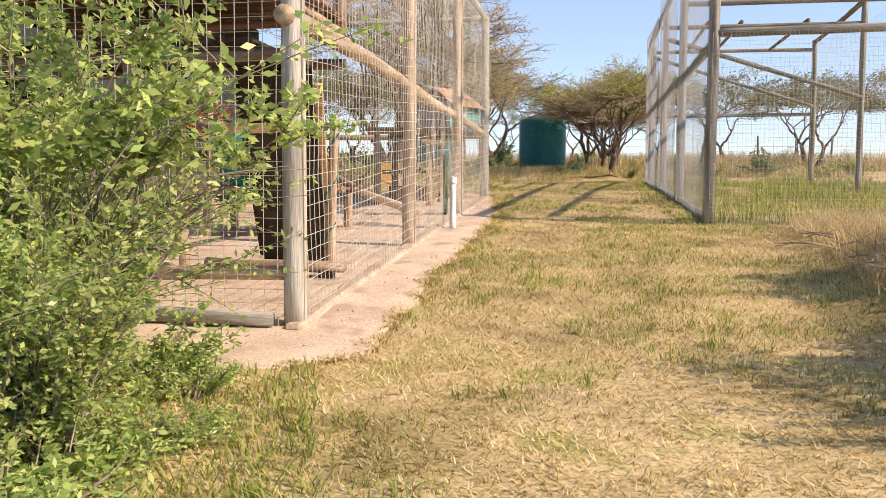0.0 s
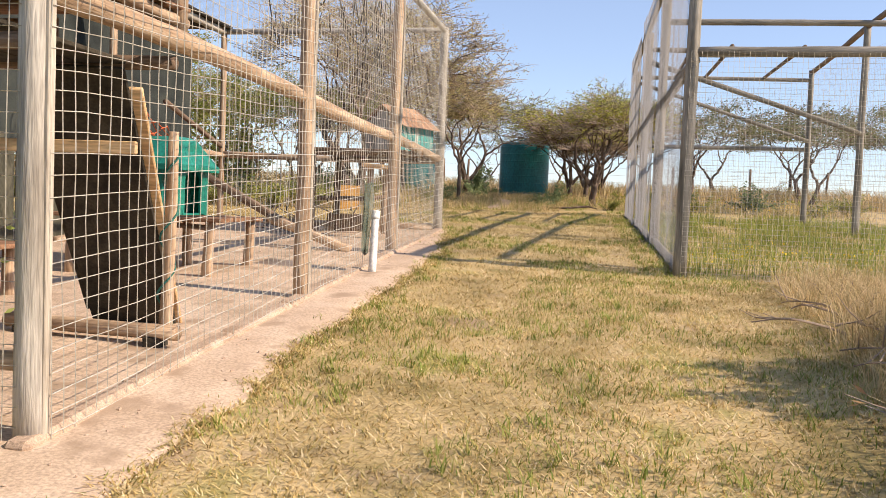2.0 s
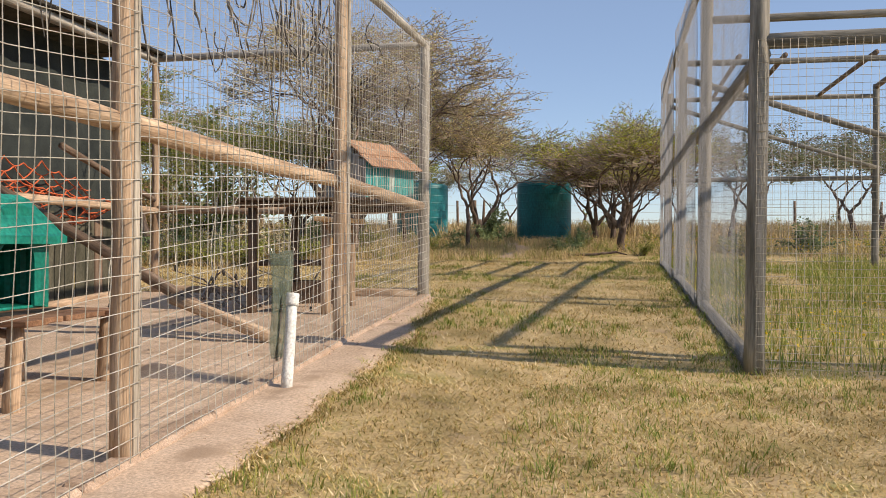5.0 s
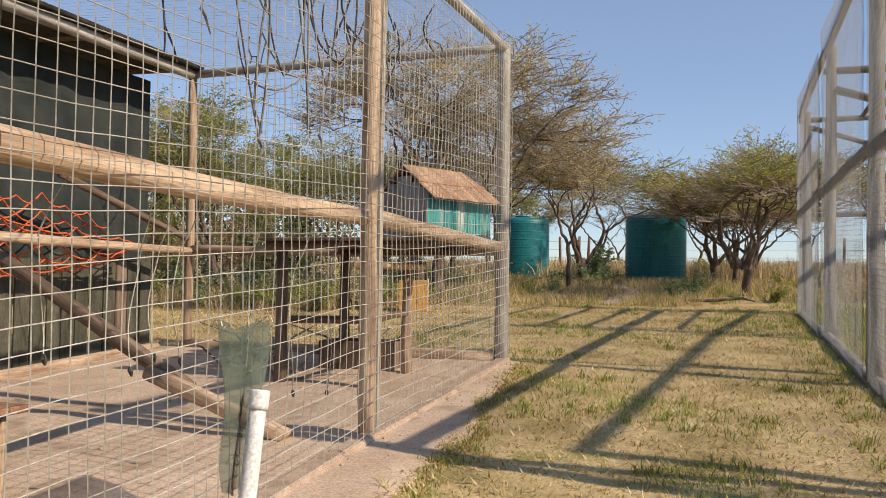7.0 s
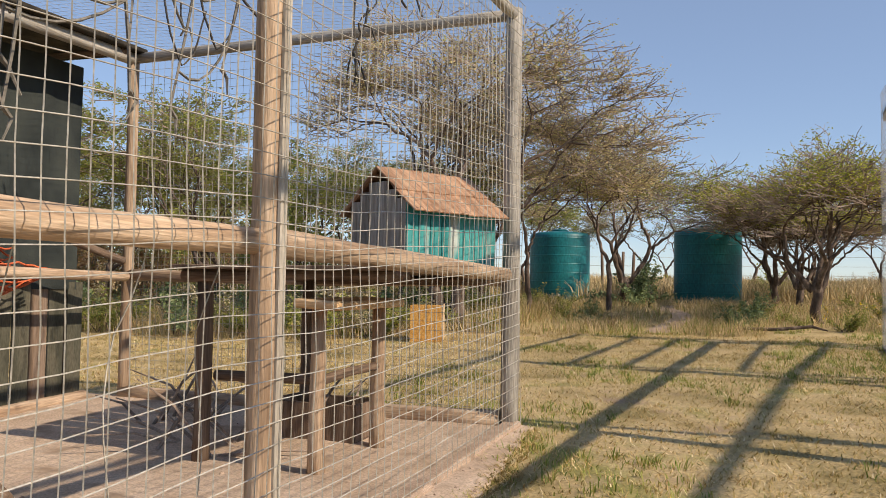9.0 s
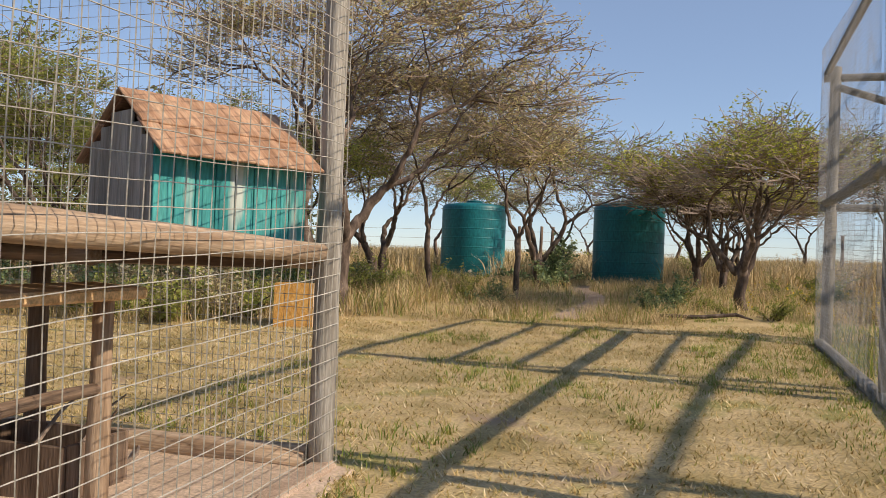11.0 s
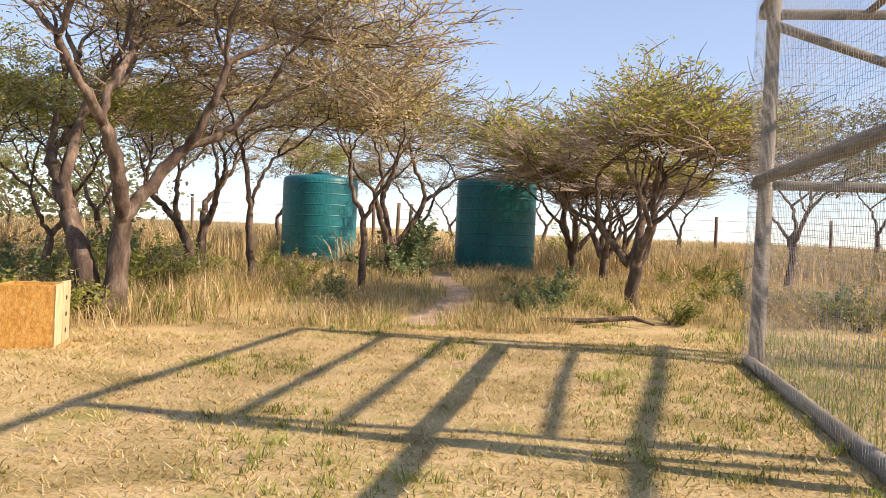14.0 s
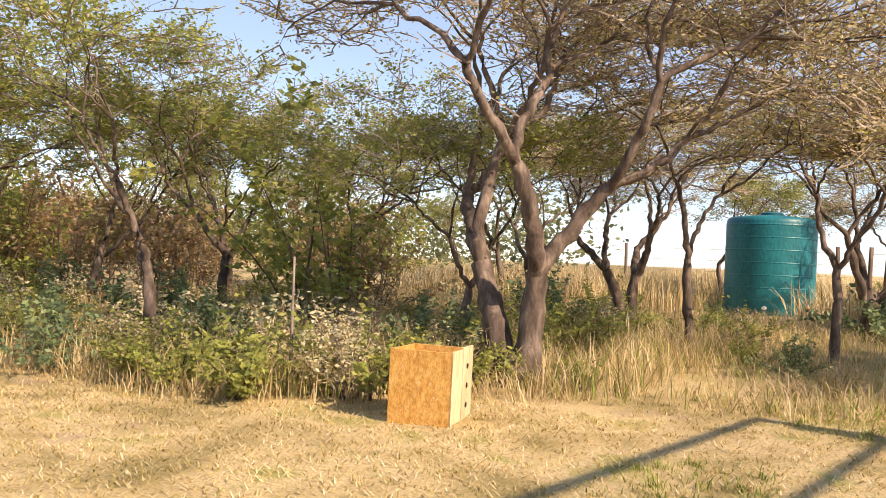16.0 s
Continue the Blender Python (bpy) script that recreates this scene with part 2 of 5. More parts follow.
class Geo:
    """Vertices and faces of one mesh in the making."""

    def __init__(self):
        self.v, self.f = [], []

    def tube(self, pts, radii, n=8, rough=0.0, cap=True):
        pts = [Vector(p) for p in pts]
        base = len(self.v)
        up = Vector((0.31, 0.17, 0.93)).normalized()
        for i, p in enumerate(pts):
            d = pts[min(i + 1, len(pts) - 1)] - pts[max(i - 1, 0)]
            d = d.normalized() if d.length > 1e-6 else Vector((0, 0, 1))
            a = d.cross(up)
            a = a.normalized() if a.length > 0.05 else d.cross(Vector((1, 0, 0))).normalized()
            b = d.cross(a)
            for k in range(n):
                w = 2 * math.pi * k / n
                r = radii[i] * (1 + (rnd(-rough, rough) if rough else 0))
                q = p + a * (r * math.cos(w)) + b * (r * math.sin(w))
                self.v.append((q.x, q.y, q.z))
        for i in range(len(pts) - 1):
            for k in range(n):
                o, o2 = base + i * n, base + (i + 1) * n
                self.f.append((o + k, o + (k + 1) % n, o2 + (k + 1) % n, o2 + k))
        if cap:
            self.f.append(tuple(base + k for k in range(n))[::-1])
            self.f.append(tuple(base + (len(pts) - 1) * n + k for k in range(n)))
        return self

    def box(self, c, s, m=None, bev=0.006, taper=1.0):
        """A box with chamfered edges, centre c, size s, turned by m."""
        base, h = len(self.v), [q / 2 for q in s]
        bev = min(bev, min(h) * 0.6)
        idx = {}
        for sx in (-1, 1):
            for sy in (-1, 1):
                for sz in (-1, 1):
                    for ax in range(3):
                        q = [sx * h[0], sy * h[1], sz * h[2]]
                        for j in range(3):
                            if j != ax:
                                q[j] -= (sx, sy, sz)[j] * bev
                        if sz > 0:
                            q[0], q[1] = q[0] * taper, q[1] * taper
                        p = Vector(q)
                        p = (m @ p if m else p) + Vector(c)
                        idx[(sx, sy, sz, ax)] = len(self.v)
                        self.v.append((p.x, p.y, p.z))
        for ax in range(3):
            for s0 in (-1, 1):
                ring = []
                for a, b in ((-1, -1), (1, -1), (1, 1), (-1, 1)):
                    k = [0, 0, 0]
                    k[ax], k[(ax + 1) % 3], k[(ax + 2) % 3] = s0, a, b
                    ring.append(idx[(*k, ax)])
                self.f.append(tuple(ring) if s0 > 0 else tuple(ring[::-1]))
            for a in (-1, 1):
                for b in (-1, 1):
                    k0, k1 = [0, 0, 0], [0, 0, 0]
                    k0[ax], k1[ax] = -1, 1
                    for k in (k0, k1):
                        k[(ax + 1) % 3], k[(ax + 2) % 3] = a, b
                    u, w = (ax + 1) % 3, (ax + 2) % 3
                    q = (idx[(*k0, u)], idx[(*k1, u)], idx[(*k1, w)], idx[(*k0, w)])
                    self.f.append(q if a * b > 0 else q[::-1])
        for sx in (-1, 1):
            for sy in (-1, 1):
                for sz in (-1, 1):
                    q = tuple(idx[(sx, sy, sz, a)] for a in range(3))
                    self.f.append(q if sx * sy * sz > 0 else q[::-1])
        return self

    def mesh(self, name, material, smooth=False):
        me = bpy.data.meshes.new(name)
        me.from_pydata(self.v, [], self.f)
        me.materials.append(material)
        if smooth:
            me.polygons.foreach_set("use_smooth", [True] * len(me.polygons))
        me.update()
        return me


def world_of(ob):
    return world_of(ob.parent) @ ob.matrix_basis if ob.parent else ob.matrix_basis.copy()


def part(name, g, material, parent=None, label="", m=None, smooth=False):
    """One mesh object under a thing; g: a Geo or a finished mesh, in the coordinates of m (the world's when left out)."""
    me = g.mesh(name, material, smooth) if isinstance(g, Geo) else g
    ob = new(name, me)
    m = m or Matrix()
    if parent:
        ob.parent = parent
        ob.matrix_basis = world_of(parent).inverted() @ m
    else:
        ob.matrix_basis = m
    return tagged(ob, label)


def thing(name, at, label, category, group="", kind="", turn=0):
    ob = new(name)
    ob.empty_display_size = 0.2
    ob.matrix_basis = pose(*at, 0, 0, turn)
    return tagged(ob, label, category, group, kind)


def along(p0, p1):
    p0, p1 = Vector(p0), Vector(p1)
    d = p1 - p0
    return Matrix.Translation(p0) @ d.to_track_quat("Z", "Y").to_matrix().to_4x4(), d.length


def pole(name, p0, p1, r0, r1, material, parent, label="", bend=0.012, n=10):
    """A round timber from p0 to p1, a little bent and knotty; its grain runs along it."""
    m, length = along(p0, p1)
    k = max(4, int(length / 0.35))
    ph, kx, ky = rnd(0, 6), rnd(-1, 1), rnd(-1, 1)
    pts, rad = [], []
    for i in range(k + 1):
        u = i / k
        s = math.sin(math.pi * u) * bend * length * 0.6 + 0.25 * bend * math.sin(5 * u + ph)
        pts.append((kx * s, ky * s, u * length))
        rad.append((r0 + (r1 - r0) * u) * (1 + rnd(-0.05, 0.05)))
    g = Geo().tube(pts, rad, n, 0.03)
    return part(name, g, material, parent, label, m, True)


def grid_mesh(o, u, v, nu, nv, r, wave=0.010, sides=3, step=0.45, skip=0.0, sag=0.0):
    """Welded wire: wires across the parallelogram o, o+u, o+u+v, o+v."""
    o, u, v = Vector(o), Vector(u), Vector(v)
    nrm = u.cross(v).normalized()
    g = Geo()

    def wire(a, d):
        k = max(2, int(d.length / step))
        pts = []
        for i in range(k + 1):
            p = a + d * (i / k)
            p += nrm * (0.02 * noise.noise(p * 0.9)) + noise.noise_vector(p * 2.3) * wave
            if sag:
                w = noise.noise_vector(p * 0.75)
                p += (u.normalized() * w.x + v.normalized() * (w.z - 0.2)) * sag
            pts.append(p)
        g.tube(pts, [r] * len(pts), sides, cap=False)
    for i in range(nu + 1):
        if random.random() >= skip:
            wire(o + u * (i / nu), v)
    for j in range(nv + 1):
        if random.random() >= skip:
            wire(o + v * (j / nv), u)
    return g


# ---- ground ----
def spread(fine0, fine1, step, far0, far1):
    xs = list(np.arange(fine0, fine1 + 1e-6, step))
    d, a, b = step, fine0, fine1
    lo, hi = [], []
    while a > far0:
        d *= 1.35
        a -= d
        lo.append(max(a, far0))
    d = step
    while b < far1:
        d *= 1.35
        b += d
        hi.append(min(b, far1))
    return lo[::-1] + xs + hi


def sheet(xs, ys, f):
    g = Geo()
    g.v = [(x, y, f(x, y)) for y in ys for x in xs]
    w = len(xs)
    g.f = [(j * w + i, j * w + i + 1, (j + 1) * w + i + 1, (j + 1) * w + i) for j in range(len(ys) - 1) for i in range(w - 1)]
    return g


tagged(part("ground", sheet(spread(-12, 10, 0.25, -3000, 3000), spread(-4, 42, 0.25, -150, 5000), rise), M_SOIL, smooth=True),
       "sloping ground of dry yellowish turf and bare earth", "ground", kind="structure")


def path_edge(y):
    """Where the bare sand beside the fence gives way to the lawn."""
    return -1.32 + 0.10 * noise.noise((y * 0.7, 3, 0)) + 0.08 * noise.noise((y * 2.2, 8, 0)) + 0.03 * noise.noise((y * 6.5, 1, 0)) - 1.6 * max(0, 5.25 - y) ** 2 - max(0, (y - 13.5)) * 0.11


def sand_floor():
    g = Geo()
    ys = list(np.arange(4.55, 17.35, 0.1))
    n = 40
    for y in ys:
        x1 = path_edge(y)
        for i in range(n + 1):
            x = -9.5 + (x1 + 9.5) * (1 - (1 - i / n) ** 1.8)
            lift = 0.035 + 0.02 * noise.noise((x * 1.1, y * 1.1, 9)) + 0.010 * noise.noise((x * 5, y * 5, 2))
            lift *= min(1, 0.25 + (n - i) / 7)
            if i == n or y < 4.7:
                lift = -0.03
            g.v.append((x, y, rise(x, y) + max(lift, 0.008) if lift > 0 else rise(x, y) + lift))
    w = n + 1
    g.f = [(j * w + i, j * w + i + 1, (j + 1) * w + i + 1, (j + 1) * w + i) for j in range(len(ys) - 1) for i in range(n)]
    return g


tagged(part("sand_floor", sand_floor(), M_SAND, smooth=True), "bare pinkish trodden sand floor and path", "sand floor", kind="structure")

# ---- left enclosure ----
FX, BX = -1.95, -6.05
POSTS_Y = (5.67, 9.6, 13.42, 17.22)
cage = thing("monkey_enclosure", (FX, 5.67, rise(FX, 5.67)), "tall timber pole cage covered in square welded wire mesh", "animal enclosure")


def roof_z(y):
    return 4.76 - (17.22 - y) * 0.035


for i, y in enumerate(POSTS_Y):
    z0 = rise(FX, y) - 0.05
    pole("post", (FX, y, z0), (FX, y, roof_z(y) + 0.05), 0.08 if i == 0 else 0.077, 0.068, M_POLE_GREY if i in (0, 3) else M_POLE, cage, "greyed timber post" if i in (0, 3) else "", 0.004)
for y in (13.42, 17.22):
    pole("post", (BX, y, rise(BX, y) - 0.05), (BX, y, 4.66), 0.06, 0.055, M_POLE, cage, "", 0.006)
pole("post", (BX, 5.67, rise(BX, 5.67) - 0.05), (BX, 5.67, 4.66), 0.06, 0.055, M_POLE, cage, "", 0.006)
for i, y in enumerate(POSTS_Y[:3]):
    z0, z1 = rise(FX, y) + 0.06, roof_z(y) - 0.05
    part("batten", Geo().box((FX + 0.070, y, (z0 + z1) / 2), (0.022, 0.055, z1 - z0), None, 0.004), M_BATTEN, cage, "pale batten holding the mesh")
RAIL_Z = (2.62, 2.61, 2.57, 2.50)
for i in range(3):
    pole("rail", (FX - 0.03, POSTS_Y[i] + (0.06 if i else -0.1), RAIL_Z[i]), (FX - 0.03, POSTS_Y[i + 1] - 0.06, RAIL_Z[i + 1]), 0.072, 0.06, M_POLE, cage, "", 0.012)
    pole("top_rail", (FX, POSTS_Y[i], roof_z(POSTS_Y[i])), (FX, POSTS_Y[i + 1], roof_z(POSTS_Y[i + 1])), 0.055, 0.05, M_POLE_GREY, cage, "", 0.006)
    pole("top_rail", (BX, POSTS_Y[i], 4.70), (BX, POSTS_Y[i + 1], 4.70), 0.075, 0.065, M_POLE_GREY, cage, "", 0.006)
for y in (5.67, 13.42, 17.22):
    pole("cross_beam", (BX, y, 4.70), (FX, y, roof_z(y)), 0.055, 0.05, M_POLE_GREY, cage, "", 0.006)
pole("rail", (BX, 17.22, 2.46), (FX, 17.22, 2.46), 0.06, 0.055, M_POLE, cage, "", 0.01)
pole("ground_beam", (BX, 17.22, rise(-4, 17.2) + 0.05), (FX - 0.08, 17.22, rise(-2, 17.2) + 0.07), 0.095, 0.085, M_POLE, cage, "", 0.008)
pole("rail", (BX - 0.5, 5.7, 0.85), (FX, 5.7, 0.88), 0.05, 0.05, M_POLE, cage, "", 0.01)
CELL = 0.096
for a, b in zip(POSTS_Y[:-1], POSTS_Y[1:]):
    za, zb = rise(FX, a), rise(FX, b)
    ha = roof_z(a) - za
    part("wire_mesh", grid_mesh((FX + 0.094, a, za), (0, b - a, zb - za), (0, 0, ha), int((b - a) / CELL), int(ha / CELL), 0.0029, 0.013, step=0.25, sag=0.05), M_WIRE, cage, "square galvanised wire mesh")
ha = roof_z(5.67) - rise(-4, 5.67)
part("wire_mesh", grid_mesh((BX - 2, 5.60, rise(-4, 5.67)), (FX - BX + 2, 0, 0), (0, 0, ha), int(6.1 / CELL), int(ha / CELL), 0.0027), M_WIRE, cage, "square galvanised wire mesh")
ha = roof_z(17.2) - rise(-4, 17.2)
part("wire_mesh", grid_mesh((BX, 17.30, rise(-4, 17.2)), (FX - BX, 0, 0), (0, 0, ha), int(4.1 / 0.08), int(ha / 0.08), 0.0022), M_WIRE, cage, "square galvanised wire mesh")
part("roof_mesh", grid_mesh((BX, 5.67, 4.74), (FX - BX, 0, roof_z(11) - 4.74), (0, 11.55, 0.06), int(4.1 / 0.095), int(11.55 / 0.095), 0.0013), M_WIRE, cage, "sagging wire roof mesh")

# kerb under the fence
kerb = thing("kerb", (FX, 5.67, rise(FX, 5.67)), "low sandy concrete kerb under the fence", "kerb", kind="structure")
y = 5.5
while y < 17.1:
    L = rnd(0.9, 1.5)
    y1 = min(y + L, 17.25)
    c = (FX + 0.03, (y + y1) / 2, (rise(FX, y) + rise(FX, y1)) / 2 + 0.03)
    tilt = Euler((math.atan2(rise(FX, y1) - rise(FX, y), y1 - y), rnd(-0.03, 0.03), rnd(-0.006, 0.006))).to_matrix()
    part("kerb_block", Geo().box(c, (0.15 + rnd(-0.02, 0.02), y1 - y - 0.01, 0.085), tilt, 0.025), M_CONCRETE, kerb)
    y = y1

# ---- right enclosure ----
RX, RX2 = 1.76, 6.2
RY = (12.72, 16.95, 21.0, 25.25)
pen = thing("netted_enclosure", (RX, RY[0], rise(RX, RY[0])), "grey timber pole cage with pale wire netting", "animal enclosure")
RTOP = (5.6, 5.55, 5.5, 5.35)
RTOP2 = (5.95, 5.85, 5.72, 5.45)
for i, y in enumerate(RY):
    x = RX + 0.04 * i
    pole("post", (x, y, rise(x, y) - 0.05), (x + 0.03, y, RTOP[i]), 0.082, 0.07, M_POLE_PEN, pen, "", 0.004)
    pole("post", (RX2, y, rise(RX2, y) - 0.05), (RX2, y, RTOP2[i]), 0.075, 0.065, M_POLE_PEN, pen, "", 0.004)
    if i:
        pole("cross_beam", (RX, y, (0, 4.87, 5.15, 5.2)[i]), (RX2, y, (0, 4.87, 5.15, 5.2)[i]), 0.055, 0.05, M_POLE_PEN, pen, "", 0.006)
for a, b, za, zb, wa, wb in zip(RY[:-1], RY[1:], RTOP[:-1], RTOP[1:], RTOP2[:-1], RTOP2[1:]):
    pole("side_rail", (RX + 0.05, a, 3.52), (RX + 0.07, b, 3.48), 0.066, 0.062, M_POLE_PEN, pen, "", 0.008)
    pole("top_rail", (RX + 0.02, a, za - 0.08), (RX + 0.04, b, zb - 0.08), 0.05, 0.045, M_POLE_PEN, pen, "", 0.006)
    pole("top_rail", (RX2, a, wa - 0.05), (RX2, b, wb - 0.05), 0.062, 0.055, M_POLE_DARK, pen, "", 0.006)
    pole("ground_beam", (RX + 0.02, a, rise(RX, a) + 0.04), (RX + 0.05, b, rise(RX, b) + 0.04), 0.075, 0.07, M_POLE_PEN, pen, "", 0.006)
    part("wire_mesh", grid_mesh((RX - 0.06, a, rise(RX, a)), (0.03, b - a, rise(RX, b) - rise(RX, a)), (0, 0, (za + zb) / 2 - rise(RX, a)), int((b - a) / 0.05), int(4.1 / 0.05), 0.0016), M_NET, pen, "fine pale wire netting")
for x, y0 in ((2.8, RY[2]), (3.55, RY[2]), (5.0, RY[2])):
    pole("roof_pole", (x, y0, 5.25), (x + 0.05, RY[3], 5.25), 0.045, 0.04, M_POLE_DARK, pen, "", 0.006)
pole("front_rail", (RX, RY[0], 3.62), (RX2, RY[0], 3.66), 0.065, 0.06, M_POLE_PEN, pen, "", 0.006)
pole("far_rail", (RX, RY[3], 3.42), (RX2, RY[3], 3.45), 0.055, 0.05, M_POLE_PEN, pen, "", 0.006)
pole("perch_pole", (1.9, 25.14, 5.06), (6.18, 25.14, 3.66), 0.05, 0.045, M_POLE_PEN, pen, "", 0.006)
pole("perch_pole", (1.9, 20.9, 4.86), (6.18, 20.9, 3.47), 0.06, 0.05, M_POLE_PEN, pen, "", 0.006)
part("wire_mesh", grid_mesh((RX, RY[0] - 0.09, rise(RX, RY[0])), (RX2 - RX, 0, 0), (0, 0, 3.62 - rise(RX, RY[0])), int(4.44 / 0.06), int(2.65 / 0.06), 0.002), M_WIRE, pen, "square galvanised wire mesh")
part("wire_mesh", grid_mesh((RX, RY[3] + 0.09, rise(RX, RY[3])), (RX2 - RX, 0, 0), (0, 0, 3.5), int(4.44 / 0.075), int(3.5 / 0.075), 0.0014), M_NET, pen, "fine pale wire netting")
part("wire_mesh", grid_mesh((RX2 + 0.09, RY[0], rise(RX2, RY[0])), (0, RY[3] - RY[0], rise(RX2, RY[3]) - rise(RX2, RY[0])), (0, 0, 3.9), int(12.5 / 0.1), int(3.9 / 0.1), 0.0014), M_NET, pen, "fine pale wire netting")


# ---- tanks ----
def water_tank(x, y, r, h, label):
    z = rise(x, y) - 0.03
    tank = thing("water_tank", (x, y, z), label, "water tank", "water tanks")
    g, n = Geo(), 48
    prof = [(r * 0.985, 0)]
    k = 7
    for i in range(k):
        z0 = 0.06 + (h - 0.25) * i / k
        d = (h - 0.25) / k
        prof += [(r, z0), (r, z0 + d - 0.04), (r, z0 + d - 0.032), (r * 1.006, z0 + d - 0.024), (r * 1.006, z0 + d - 0.016), (r, z0 + d - 0.008)]
    prof += [(r, h - 0.16), (r * 0.985, h - 0.08), (r * 0.93, h - 0.03), (r * 0.55, h + 0.02), (r * 0.24, h + 0.05)]
    for pr, pz in prof:
        for i in range(n):
            w = 2 * math.pi * i / n
            g.v.append((pr * math.cos(w), pr * math.sin(w), pz))
    for j in range(len(prof) - 1):
        for i in range(n):
            g.f.append((j * n + i, j * n + (i + 1) % n, (j + 1) * n + (i + 1) % n, (j + 1) * n + i))
    part("body", g, M_TANK, tank, m=pose(x, y, z), smooth=True)
    lid = part("lid", Geo().tube([(0, 0, h + 0.03), (0, 0, h + 0.10), (0, 0, h + 0.12)], [r * 0.26, r * 0.26, r * 0.2], 24), M_TANK, tank, "", pose(x, y, z))
    part("knob", Geo().tube([(0, 0, h + 0.11), (0, 0, h + 0.17)], [0.05, 0.04], 10), M_TANK, lid, "", pose(x, y, z))
    part("outlet", Geo().tube([(0.2, -r * 0.98, 0.16), (0.2, -r - 0.12, 0.16)], [0.04, 0.04], 10), M_PVC, tank, "short pipe outlet", pose(x, y, z))


water_tank(-1.76, 37.6, 1.0, 2.28, "dark green ribbed plastic water tank behind the trees")
water_tank(-6.60, 38.6, 1.0, 2.24, "green ribbed plastic water tank standing in dry grass")


# ---- trees ----
def leaves_mesh(name, pts, size, material, ratio=0.4, flat=0.3, seed=1):
    """Many small pointed leaves, one at each place."""
    rs = np.random.RandomState(seed)
    p = np.array(pts, dtype=float)
    n = len(p)
    d = rs.normal(size=(n, 3))
    d[:, 2] *= flat
    d /= np.linalg.norm(d, axis=1)[:, None]
    s = np.cross(d, rs.normal(size=(n, 3)))
    s /= np.linalg.norm(s, axis=1)[:, None]
    ln = (size * rs.uniform(0.6, 1.35, n))[:, None]
    a, b = d * ln * 0.5, s * ln * ratio * 0.5
    v = np.stack([p - a, p + b, p + a, p - b], 1).reshape(-1, 3)
    me = bpy.data.meshes.new(name)
    me.from_pydata(v.tolist(), [], np.arange(4 * n).reshape(-1, 4).tolist())
    me.materials.append(material)
    return me


